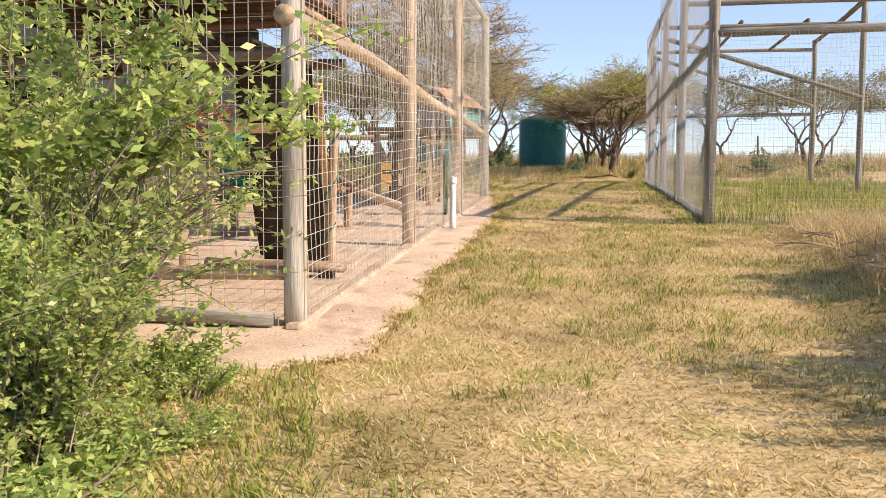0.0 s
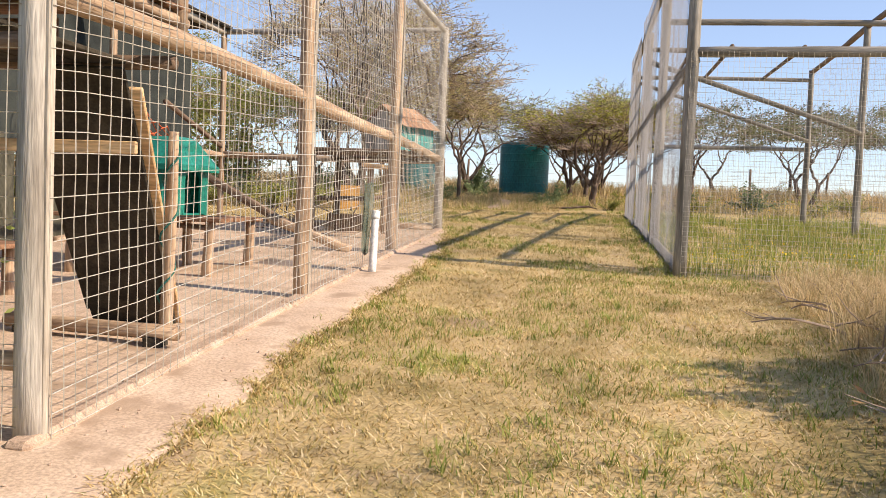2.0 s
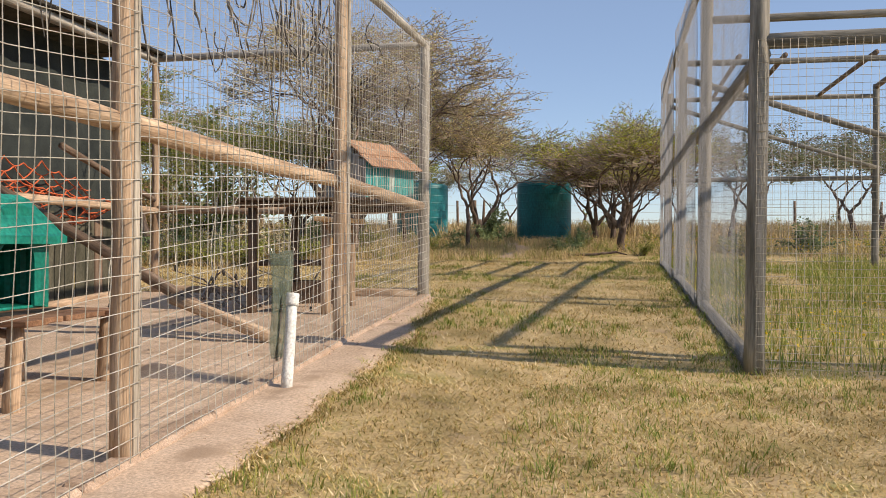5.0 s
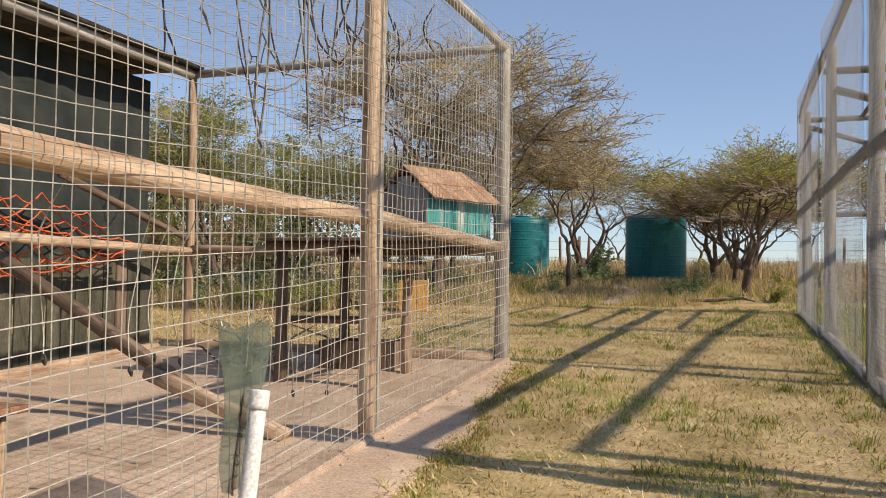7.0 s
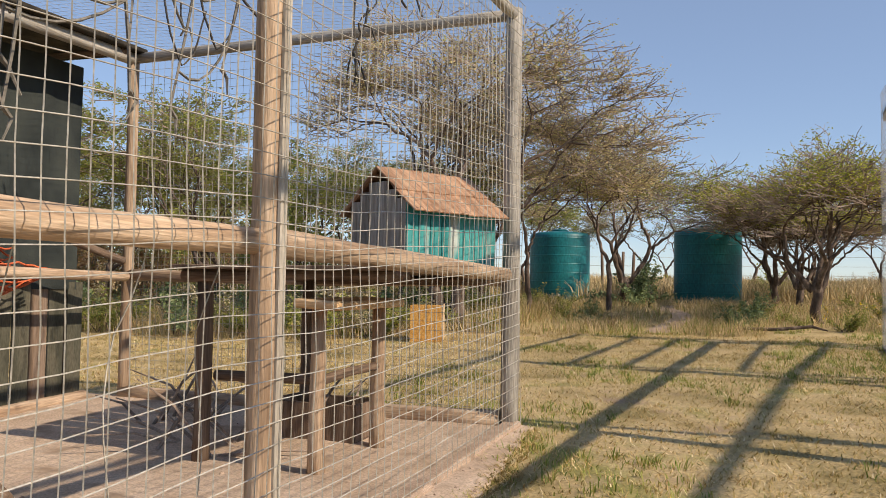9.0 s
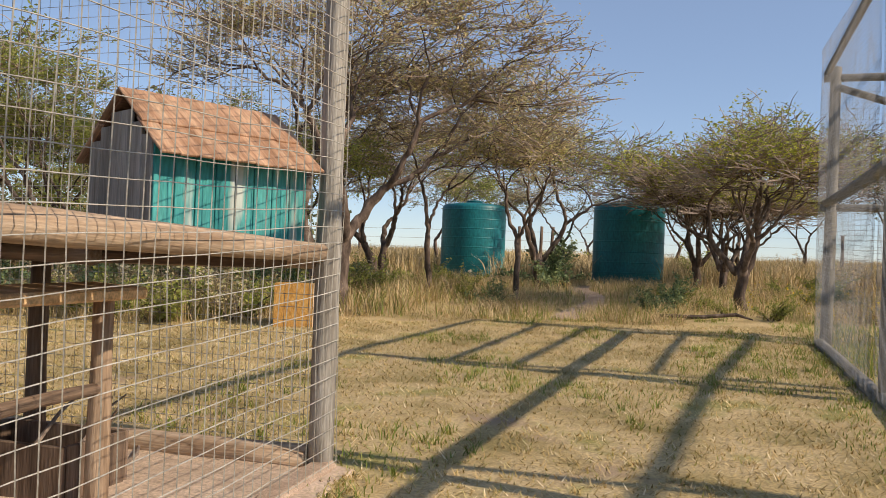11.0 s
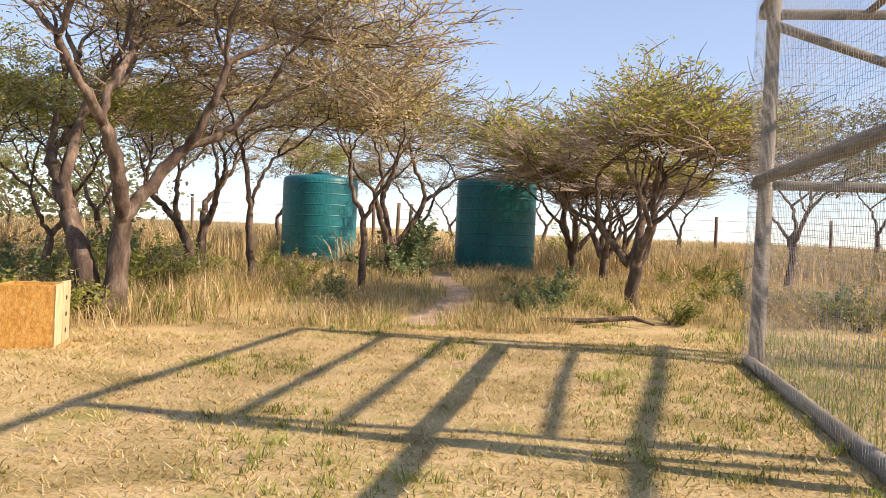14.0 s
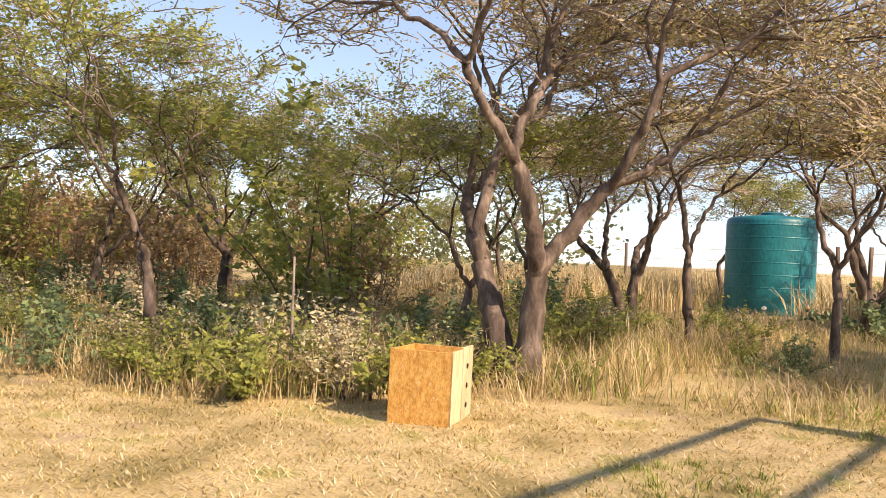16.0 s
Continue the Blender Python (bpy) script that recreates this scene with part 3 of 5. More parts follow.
def tree(seed, height, reach, stems, trunk_r, bark, leaf, n_leaf, size, split=0.25, lean=(0, 0), depth=6, flat=1.0, fork=0.3, low=0.42, twigs=0.8, bole=0.0, clump=0.5):
    """Wood and leaf meshes of one gnarled acacia, rooted at the origin: limbs, twigs, and leaves in sprays along the twigs."""
    R, K = random.Random(seed), random.Random(seed + 1000)
    g, tw, spots = Geo(), Geo(), []

    def twig(p, d, length, sub):
        d = Vector((d.x, d.y, d.z * 0.55 + R.uniform(-0.15, 0.3))).normalized()
        q = p + d * length * 0.5 + Vector((R.uniform(-1, 1), R.uniform(-1, 1), R.uniform(-1, 1))) * 0.05 * length
        e = q + (d + Vector((R.uniform(-1, 1), R.uniform(-1, 1), R.uniform(-0.4, 0.6))) * 0.4) * length * 0.5
        tw.tube([p, q, e], [0.010, 0.007, 0.004], 3, cap=False)
        for u in (0.2, 0.4, 0.6, 0.8, 1.0):
            spots.append(tuple(p.lerp(q, u)) if u < 0.5 else tuple(q.lerp(e, u * 2 - 1)))
        if sub:
            for s in (q, e):
                twig(s, (d + Vector((R.uniform(-1, 1), R.uniform(-1, 1), R.uniform(-0.3, 0.5))) * 1.0).normalized(), length * 0.6, False)

    def limb(p, d, r, length, level):
        k = 5 if level < 3 else 3
        pts, rad = [p.copy()], [r]
        end_r = r * (0.71 if level < depth else 0.4)
        for i in range(k):
            d = d + Vector((R.uniform(-1, 1), R.uniform(-1, 1), R.uniform(-0.8, 0.9))) * (0.17 if level == 0 else 0.27)
            top = max(0.0, p.z / height)
            d.z = d.z * (1 - 0.6 * top ** 3) + (0.12 if top < 0.5 else 0)
            if p.z > height * 0.95:
                d.z = -abs(d.z) * 0.3
            if Vector((p.x, p.y, 0)).length > reach:
                d.x *= 0.4
                d.y *= 0.4
            d.normalize()
            p = p + d * (length / k)
            pts.append(p.copy())
            rad.append((r + (end_r - r) * (i + 1) / k) * R.uniform(0.92, 1.08))
            if level >= 2 and p.z > height * low and R.random() < twigs:
                w = R.uniform(0, 6.283)
                twig(p, Vector((math.cos(w), math.sin(w), 0.35)) + d * 0.6, R.uniform(0.25, 0.6), level >= 3)
        bent, wide = [pts[0]], [rad[0]]
        for i in range(k if level < 4 else 0):
            off = Vector((K.uniform(-1, 1), K.uniform(-1, 1), K.uniform(-1, 1))) * (0.15 if level else 0.07) * length / k
            bent += [pts[i].lerp(pts[i + 1], K.uniform(0.35, 0.65)) + off, pts[i + 1]]
            wide += [(rad[i] + rad[i + 1]) / 2 * K.uniform(0.9, 1.15), rad[i + 1]]
        if level >= 4:
            bent, wide = pts, rad
        g.tube(bent, wide, 8 if level < 2 else (5 if level < 4 else 3), 0.08 if level < 3 else 0, cap=False)
        if level >= depth:
            for q in range(2):
                twig(p, d + Vector((R.uniform(-1, 1), R.uniform(-1, 1), 0)) * 0.8, R.uniform(0.3, 0.6), True)
            return
        kids = 2 if R.random() < 0.6 or level == 0 else 3
        turn0 = R.uniform(0, 6.28)
        for j in range(kids):
            w = turn0 + 6.283 * j / kids + R.uniform(-0.5, 0.5)
            side = d.cross(Vector((math.cos(w), math.sin(w), 0.3)))
            side = side.normalized() if side.length > 1e-3 else Vector((1, 0, 0))
            ang = R.uniform(0.3, 0.8)
            nd = d * math.cos(ang) + side * math.sin(ang)
            nd = Vector((nd.x * flat, nd.y * flat, max(nd.z, -0.1)))
            limb(p, nd.normalized(), end_r * R.uniform(0.66, 0.92), length * (R.uniform(0.72, 0.98) if level < 3 else R.uniform(0.6, 0.85)), level + 1)

    for s in range(stems):
        w = 6.283 * s / stems + R.uniform(-0.2, 0.2)
        o = 0.07 if stems > 1 else 0
        c = fork if stems > 1 else 0.06
        d = Vector((math.cos(w) * c + lean[0], math.sin(w) * c + lean[1], 1)).normalized()
        limb(Vector((math.cos(w) * o, math.sin(w) * o, bole - 0.1)), d, trunk_r * R.uniform(0.85, 1.05), height * split * R.uniform(0.85, 1.15), 0)
    if bole:
        g.tube([(0.02, 0, -0.1), (-0.03, 0.02, bole * 0.35), (0.03, -0.02, bole * 0.75), (0, 0, bole + 0.1)], [trunk_r * 1.9, trunk_r * 1.5, trunk_r * 1.45, trunk_r * 1.3], 10, 0.08)
    elif stems > 1:
        g.tube([(0, 0, -0.1), (0, 0, 0.12), (0, 0, 0.3)], [trunk_r * 1.55, trunk_r * 1.3, trunk_r * 0.9], 9, 0.08)
    rs = np.random.RandomState(seed)
    T = np.array([q for i, q in enumerate(spots) if q[2] > height * low and (i // 5 * 2654435761) % 97 < 97 * clump])
    pts = T[rs.randint(0, len(T), n_leaf)] + rs.normal(size=(n_leaf, 3)) * np.array([0.085, 0.085, 0.06])
    return g.mesh("trunk", bark, True), tw.mesh("twigwork", M_TWIG), leaves_mesh("crown", pts, size, leaf, 0.42, 0.4, seed)


def plant_tree(kind, x, y, turn, scale, label, group="", name="acacia_tree"):
    z = rise(x, y)
    t = thing(name, (x, y, z), label, "tree", group)
    t.matrix_basis = pose(x, y, z, 0, 0, turn) @ Matrix.Scale(scale, 4)
    for nm, me in zip(("trunk", "twigwork", "crown"), kind):
        ob = tagged(new(nm, me), kind="stuff" if nm != "trunk" else "")
        ob.parent = t
    return t


T_BIG = tree(12, 6.1, 4.0, 2, 0.15, M_BARK, L_BROWN, 34000, 0.058, 0.21, depth=6, flat=1.3, fork=0.36, low=0.36, twigs=0.6, clump=0.65)
T_YEL = tree(23, 4.1, 3.0, 4, 0.072, M_BARK, L_YELLOW, 14000, 0.066, 0.19, depth=5, flat=1.6, fork=0.65, low=0.6, twigs=0.6, bole=0.75, clump=0.5)
T_MIX = tree(37, 4.8, 2.6, 3, 0.08, M_BARK, L_YELLOW, 13000, 0.06, 0.22, lean=(0.2, 0), depth=5, flat=1.2, fork=0.55, low=0.52, twigs=0.7, bole=0.7, clump=0.4)
T_THIN = tree(61, 4.4, 2.2, 1, 0.075, M_BARK, L_BROWN, 9000, 0.055, 0.28, lean=(0.1, 0.1), depth=5, low=0.48, twigs=0.6, clump=0.45)
T_FOREST = tree(41, 4.9, 2.6, 1, 0.10, M_BARK, L_GREEN, 10500, 0.072, 0.26, depth=5, flat=1.2, low=0.36, twigs=0.35, clump=0.5)
T_FOREST2 = tree(47, 5.4, 2.8, 1, 0.095, M_BARK, L_GREEN, 10500, 0.072, 0.24, depth=5, flat=1.1, low=0.34, twigs=0.35, clump=0.5)
T_GREY = tree(53, 5.0, 3.0, 1, 0.11, M_BARK, L_GREY, 4500, 0.095, 0.25, depth=5, flat=1.25, low=0.4, twigs=0.3, clump=0.5)
G1, G2 = "acacia grove", "thicket trees"
plant_tree(T_BIG, -5.75, 25.9, 200, 1.12, "large forked acacia with sparse russet leaves", G1)
plant_tree(T_YEL, 0.95, 29.2, 0, 1.0, "low umbrella acacia with yellow-green crown", G1)
plant_tree(T_MIX, -3.5, 32.8, 0, 1.0, "slanting dark-trunked acacia beside the water tank", G1)
plant_tree(T_THIN, -5.05, 29.2, 140, 1.0, "slender acacia with sparse russet leaves", G1)
plant_tree(T_THIN, -3.3, 29.3, 30, 0.95, "slender acacia with sparse russet leaves", G1)
plant_tree(T_YEL, 0.15, 35.0, 200, 0.95, "umbrella acacia with yellow-green crown", G1)
plant_tree(T_YEL, 0.75, 33.6, 100, 0.85, "umbrella acacia with yellow-green crown", G1)
plant_tree(T_THIN, -3.7, 37.9, 250, 0.85, "slender acacia with sparse russet leaves", G1)
plant_tree(T_YEL, 1.3, 37.0, 300, 0.8, "umbrella acacia with yellow-green crown", G1)
plant_tree(T_BIG, -7.4, 32.5, 250, 0.8, "acacia with thinning russet crown", G1)
for x, y, a, s in ((-9.5, 47, 30, 0.9), (-4.2, 49, 70, 0.8), (0.8, 47.5, 160, 0.85), (3.6, 43.5, 210, 0.8), (-0.9, 53, 280, 0.9), (6.3, 40, 100, 0.95), (4.3, 33.5, 10, 0.9), (9.0, 37, 80, 1.0), (12.5, 36, 150, 1.0), (16, 41, 200, 1.1), (11, 48, 20, 1.1), (20, 46, 70, 1.1), (7.6, 30.5, 300, 0.8)):
    plant_tree(T_GREY, x, y, a, s, "grey-green acacia out in the dry field", G1)
for i, (x, y) in enumerate(((-7.6, 27.4), (-15.2, 26.8), (-10.6, 28.6), (-10.4, 24.6), (-12.3, 27.4), (-14, 29), (-15.5, 33), (-17.5, 29.5), (-10.5, 34.5), (-13.5, 38), (-19, 36), (-21, 31), (-8.5, 41), (-16.2, 25.0), (-13.4, 23.4), (-19.5, 25.5), (-24, 28), (-18.2, 23.4), (-26, 36), (-16, 45), (-22, 48))):
    plant_tree((T_FOREST, T_FOREST2)[i % 2], x, y, i * 67, 0.84 + 0.06 * (i % 5), "acacia in the dense green thicket", G2)


# ---- shelter behind the left enclosure ----
shelter = thing("shelter", (-6.6, 11.5, rise(-6.6, 11.5)), "dark open-fronted shelter hung with shade cloth under a flat roof", "shelter")
for y0, y1 in ((4.6, 8.7), (8.72, 12.9), (12.92, 17.1)):
    za, zb = rise(-6.6, y0), rise(-6.6, y1)
    g = Geo()
    k = 24
    for j in range(k + 1):
        y = y0 + (y1 - y0) * j / k
        w = 0.03 * math.sin(y * 5) + 0.02 * math.sin(y * 13)
        for zz in (2.3, 3.0, 3.8, 4.62):
            g.v.append((-6.6 + w * (0.4 + 0.6 * math.sin(zz * 2)), y, zz))
        for zz in (2.3, 3.0, 3.8, 4.62):
            g.v.append((-6.64 + w, y, zz))
    for j in range(k):
        o = j * 8
        for q in range(3):
            g.f.append((o + q, o + q + 1, o + 9 + q, o + 8 + q))
            g.f.append((o + 4 + q, o + 12 + q, o + 13 + q, o + 5 + q))
    part("shade_cloth", g, M_CLOTH, shelter, "dark blue-grey shade cloth", smooth=True)
    yb = y0 + 0.02
    while yb < y1 - 0.05:
        zt = 2.34 + rnd(-0.03, 0.02)
        z0 = rise(-6.6, yb)
        part("plank", Geo().box((-6.62 + rnd(-0.012, 0.012), yb + 0.11, (zt + z0) / 2), (0.025, 0.2, zt - z0 + 0.06), None, 0.004), M_SHED if random.random() < 0.9 else M_POLE_DARK, shelter)
        yb += 0.225
for y in (4.8, 8.7, 12.9, 17.05):
    pole("post", (-6.7, y, rise(-6.7, y) - 0.05), (-6.7, y, 4.62), 0.06, 0.055, M_POLE_DARK, shelter)
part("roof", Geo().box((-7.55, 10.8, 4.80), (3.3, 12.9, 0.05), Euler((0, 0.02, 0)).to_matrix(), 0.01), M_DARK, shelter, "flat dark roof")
for y in np.arange(5.0, 17.2, 1.5):
    pole("rafter", (-5.98, y, 4.73), (-9.1, y, 4.79), 0.04, 0.035, M_POLE_DARK, shelter)
pole("ground_log", (-6.35, 12.6, rise(-6.3, 12.6) + 0.05), (-6.35, 17.0, rise(-6.3, 17) + 0.05), 0.07, 0.06, M_POLE, shelter)

# ---- raised lookout at the near end of the left enclosure ----
deck = thing("raised_nest_shed", (-3.3, 6.6, rise(-3.3, 6.6)), "rough timber nest shed raised on poles with an overhanging plank roof", "animal shelter")
for k in range(9):
    y = 5.83 + k * 0.195
    part("roof_plank", Geo().box((-3.35 + rnd(-0.04, 0.04), y, 2.90 - 0.05 * math.sin(k) * 0.2), (2.62, 0.185, 0.028), Euler((0, rnd(-0.01, 0.01), rnd(-0.01, 0.01))).to_matrix()), M_PLANK_BROWN, deck)
pole("roof_beam", (-2.12, 5.75, 2.84), (-2.12, 7.5, 2.82), 0.045, 0.04, M_POLE, deck)
pole("roof_beam", (-4.5, 5.75, 2.84), (-4.5, 7.5, 2.82), 0.045, 0.04, M_POLE_DARK, deck)
pole("floor_beam", (-4.7, 7.12, 2.44), (-1.98, 7.1, 2.50), 0.05, 0.045, M_POLE_DARK, deck)
pole("floor_beam", (-4.7, 5.95, 2.40), (-2.1, 5.95, 2.42), 0.05, 0.045, M_POLE_DARK, deck)
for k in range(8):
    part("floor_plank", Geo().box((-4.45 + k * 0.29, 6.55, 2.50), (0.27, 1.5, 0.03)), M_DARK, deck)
for k in range(6):
    part("wall_plank", Geo().box((-3.0 - k * 0.25, 7.26, 2.66), (0.235, 0.025, 0.3 + rnd(-0.02, 0.02))), M_PLANK_BROWN, deck)
for x, y, zt in ((-4.55, 7.15, 2.4), (-4.55, 5.95, 2.4), (-3.5, 7.2, 2.4), (-3.3, 5.95, 2.38)):
    pole("leg", (x, y, rise(x, y) - 0.03), (x, y, zt), 0.05, 0.045, M_POLE, deck)
pole("upright", (-2.12, 7.40, 2.72), (-2.10, 7.40, 4.15), 0.06, 0.055, M_POLE, deck)
# black planks added to stand in for the shade under the shed roof
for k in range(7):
    part("painted_shade_plank", Geo().box((-4.66, 5.95 + k * 0.2, 1.75), (0.025, 0.185, 1.35 + rnd(-0.05, 0.05))), M_DARK, deck)

ramp = thing("leaning_ramp", (-2.9, 8.0, rise(-2.9, 8)), "black board ramp with bare pine edge leaning on shed", "ramp")
foot, top = Vector((-2.78, 8.15, 0.70)), Vector((-2.52, 6.85, 2.44))
mr, lr = along(foot, top)
part("board", Geo().box((0, 0, lr / 2), (0.62, 0.03, lr), None, 0.005), M_DARK, ramp, "black board", mr)
part("edge_plank", Geo().box((0.32, 0.03, lr * 0.46), (0.09, 0.035, lr * 0.94), Euler((0, 0.02, 0)).to_matrix()), M_PLANK, ramp, "bare pine plank", mr)
part("edge_plank", Geo().box((-0.32, 0.03, lr * 0.5), (0.06, 0.03, lr * 0.9)), M_DARK, ramp, "", mr)
part("brace", Geo().box((-2.52, 6.72, 1.95), (1.0, 0.03, 0.075)), M_PLANK, ramp, "bare pine cross piece")

rp = thing("roped_post", (-2.33, 7.72, rise(-2.33, 7.72)), "peeled pole standing in the sand wound with green rope", "pole")
pole("shaft", (-2.33, 7.72, rise(-2.33, 7.72) - 0.05), (-2.24, 7.62, 2.12), 0.05, 0.035, M_POLE, rp, bend=0.02)
M_TEALROPE = mat("green_rope", [(0.02, 0.12, 0.10), (0.05, 0.2, 0.16)], 30)
pts = [(-2.33 + 0.09 * u + 0.055 * math.cos(u * 21), 7.72 - 0.1 * u + 0.055 * math.sin(u * 21), 0.75 + 1.35 * u) for u in np.linspace(0, 1, 60)]
part("rope", Geo().tube(pts, [0.008] * 60, 5), M_TEALROPE, rp, "thin green rope")

lg = thing("floor_log", (-2.8, 7.55, rise(-2.8, 7.55)), "bark-stripped log resting on a small block", "log")
pole("trunk", (-3.5, 7.66, 0.75), (-2.10, 7.46, 0.76), 0.055, 0.05, M_POLE, lg)
part("block", Geo().box((-2.28, 7.50, 0.665), (0.12, 0.14, 0.11)), M_DARK, lg)
part("block", Geo().box((-3.35, 7.64, 0.665), (0.12, 0.14, 0.11)), M_DARK, lg)


# ---- kennel on its table ----
def log_table(x0, x1, y0, y1, zt, legs, label, dark=0):
    t = thing("log_table", ((x0 + x1) / 2, (y0 + y1) / 2, rise((x0 + x1) / 2, (y0 + y1) / 2)), label, "table", "rough log tables")
    n = max(2, int((y1 - y0) / 0.2))
    for k in range(n):
        w = (y1 - y0) / n
        part("tabletop_board", Geo().box(((x0 + x1) / 2 + rnd(-0.04, 0.04), y0 + w * (k + 0.5), zt - 0.02), (x1 - x0 + rnd(-0.05, 0.05), w - 0.012, 0.04), None, 0.005), M_PLANK_BROWN if not dark else M_POLE_DARK, t)
    for x, y in legs:
        pole("leg", (x, y, rise(x, y) - 0.04), (x + rnd(-0.03, 0.03), y, zt - 0.04), 0.058, 0.05, M_POLE, t, bend=0.01)
    pole("stretcher", (legs[0][0], legs[0][1], zt - 0.1), (legs[-1][0], legs[-1][1], zt - 0.1), 0.03, 0.03, M_POLE_DARK, t)
    return t


log_table(-4.95, -3.05, 10.25, 11.45, 1.46, ((-3.2, 10.35), (-3.15, 11.32), (-3.85, 11.28), (-3.9, 10.37), (-4.75, 10.4), (-4.75, 11.3)), "low rough table of brown boards on log legs")
log_table(-5.3, -4.2, 8.45, 9.0, 1.22, ((-4.35, 8.6), (-5.1, 8.6), (-4.4, 8.9), (-5.1, 8.9)), "short bench of weathered boards on log legs")

ken = thing("dog_kennel", (-4.2, 11.1, 1.46), "green moulded plastic kennel with arched opening on a log table", "kennel")
KM = pose(-4.2, 11.08, 1.46, 0, 0, -2)
L2, W2, HW, HR = 0.5, 0.36, 0.55, 0.86


def kennel():
    g = Geo()                                   # ribbed side walls
    for s in (-1, 1):
        n = 28
        base = len(g.v)
        for i in range(n + 1):
            u = -L2 + 2 * L2 * i / n
            d = 0.022 * (1 if (i // 2) % 2 else 0)
            for z in (0.0, 0.03, HW - 0.05, HW):
                dd = d if 0.02 < z < HW - 0.01 else 0
                g.v.append((u, s * (W2 - 0.02 + dd), z))
        for i in range(n):
            for q in range(3):
                o = base + i * 4 + q
                g.f.append((o, o + 1, o + 5, o + 4) if s < 0 else (o, o + 4, o + 5, o + 1))
    g.box((-L2 + 0.012, 0, HW / 2), (0.024, 2 * W2 - 0.06, HW))
    g.box((0, 0, 0.012), (2 * L2 - 0.03, 2 * W2 - 0.06, 0.022))
    part("body", g, M_KENNEL, ken, "", KM)
    g = Geo()                                   # front with an arched doorway
    out, inn = [], []
    for i in range(13):
        w = math.pi * i / 12
        inn.append((0.19 * math.cos(w), 0.36 + 0.17 * math.sin(w)))
    inn = [(0.19, 0.02)] + inn + [(-0.19, 0.02)]
    for a, b in inn:
        k = max(abs(a) / (W2 - 0.01), 1e-6)
        if b <= 0.36:
            out.append((math.copysign(W2 - 0.01, a), b if b > 0.1 else 0.0))
        else:
            w = math.atan2(b - 0.36, a)
            out.append((max(-W2 + 0.01, min(W2 - 0.01, 0.5 * math.cos(w))), min(0.36 + 0.45 * math.sin(w), HW + (HR - HW) * (1 - abs(0.5 * math.cos(w)) / 0.5) - 0.02)))
    for x in (L2 - 0.03, L2):
        for q in (out, inn):
            g.v += [(x, a, b) for a, b in q]
    n = len(inn)
    for i in range(n - 1):
        g.f.append((2 * n + i, 2 * n + i + 1, 3 * n + i + 1, 3 * n + i))
        g.f.append((i, n + i, n + i + 1, i + 1))
        g.f.append((3 * n + i, 3 * n + i + 1, n + i + 1, n + i))
        g.f.append((2 * n + i, i, i + 1, 2 * n + i + 1))
    part("front_panel", g, M_KENNEL, ken, "front with arched doorway", KM)
    g = Geo()                                   # hipped lid with a turned-down rim
    a, b = L2 + 0.09, W2 + 0.09
    rings = [(a, b, HW - 0.06), (a, b, HW), (a - 0.02, b - 0.02, HW + 0.02), (a - 0.16, b - 0.24, HR - 0.03), (a - 0.2, b - 0.3, HR), (a - 0.3, b - 0.38, HR + 0.005)]
    for p, q, z in rings:
        g.v += [(-p, -q, z), (p, -q, z), (p, q, z), (-p, q, z)]
    for j in range(len(rings) - 1):
        for i in range(4):
            g.f.append((j * 4 + i, j * 4 + (i + 1) % 4, j * 4 + 4 + (i + 1) % 4, j * 4 + 4 + i))
    g.f.append(tuple(len(g.v) - 4 + i for i in range(4)))
    part("roof", g, M_KENNEL, ken, "lighter green hipped lid", KM)


kennel()

# ---- teal hut, its platform and the small table below ----
plat = thing("high_platform", (-3.4, 16.2, rise(-3.4, 16.2)), "dark weathered plank platform on posts inside the cage", "platform")
for k in range(9):
    part("board", Geo().box((-2.98 + rnd(-0.05, 0.05), 15.25 + k * 0.215, 2.50), (1.72, 0.2, 0.03)), M_POLE_DARK, plat)
for y in (15.3, 16.9):
    pole("bearer", (-3.85, y, 2.44), (-2.08, y, 2.45), 0.045, 0.04, M_POLE_DARK, plat)
for x, y in ((-3.7, 15.35), (-3.7, 16.85)):
    pole("post", (x, y, rise(x, y) - 0.05), (x, y, 2.42), 0.065, 0.055, M_POLE_DARK, plat)

hut = thing("nest_hut", (-2.62, 16.86, 2.52), "small teal-painted plank hut with a split-cane gable roof", "animal hut")
HM = pose(-2.62, 16.86, 2.516, 0, 0, 63)
for s, n in ((-1, 8), (1, 8)):
    for k in range(n):
        part("wall_board", Geo().box((-0.49 + 0.98 * (k + 0.5) / n, s * 0.36, 0.27 + rnd(-0.006, 0.006)), (0.98 / n - 0.006, 0.022, 0.52 + rnd(-0.02, 0.01)), None, 0.003), M_TEAL, hut, "flaking teal board" if k == 0 else "", HM)
for s in (-1, 1):
    for k in range(6):
        y = -0.36 + 0.72 * (k + 0.5) / 6
        if s > 0 and 2 <= k <= 3:
            h0, h1 = 0.42, 0.53 + 0.22 * (1 - abs(y) / 0.36)
        else:
            h0, h1 = 0.01, 0.53 + 0.22 * (1 - abs(y) / 0.36)
        part("gable_board", Geo().box((s * 0.485, y, (h0 + h1) / 2), (0.022, 0.113, h1 - h0), None, 0.003), M_TEAL if s > 0 else M_POLE_GREY, hut, "", HM)
part("floor_board", Geo().box((0, 0, 0.012), (0.94, 0.68, 0.022)), M_DARK, hut, "", HM)
M_CANE = mat("split_cane", [(0.30, 0.16, 0.09), (0.44, 0.26, 0.16), (0.54, 0.36, 0.23)], 16, (1, 0.15, 0.15), 0.85, 0.6, 80, per=0.15)
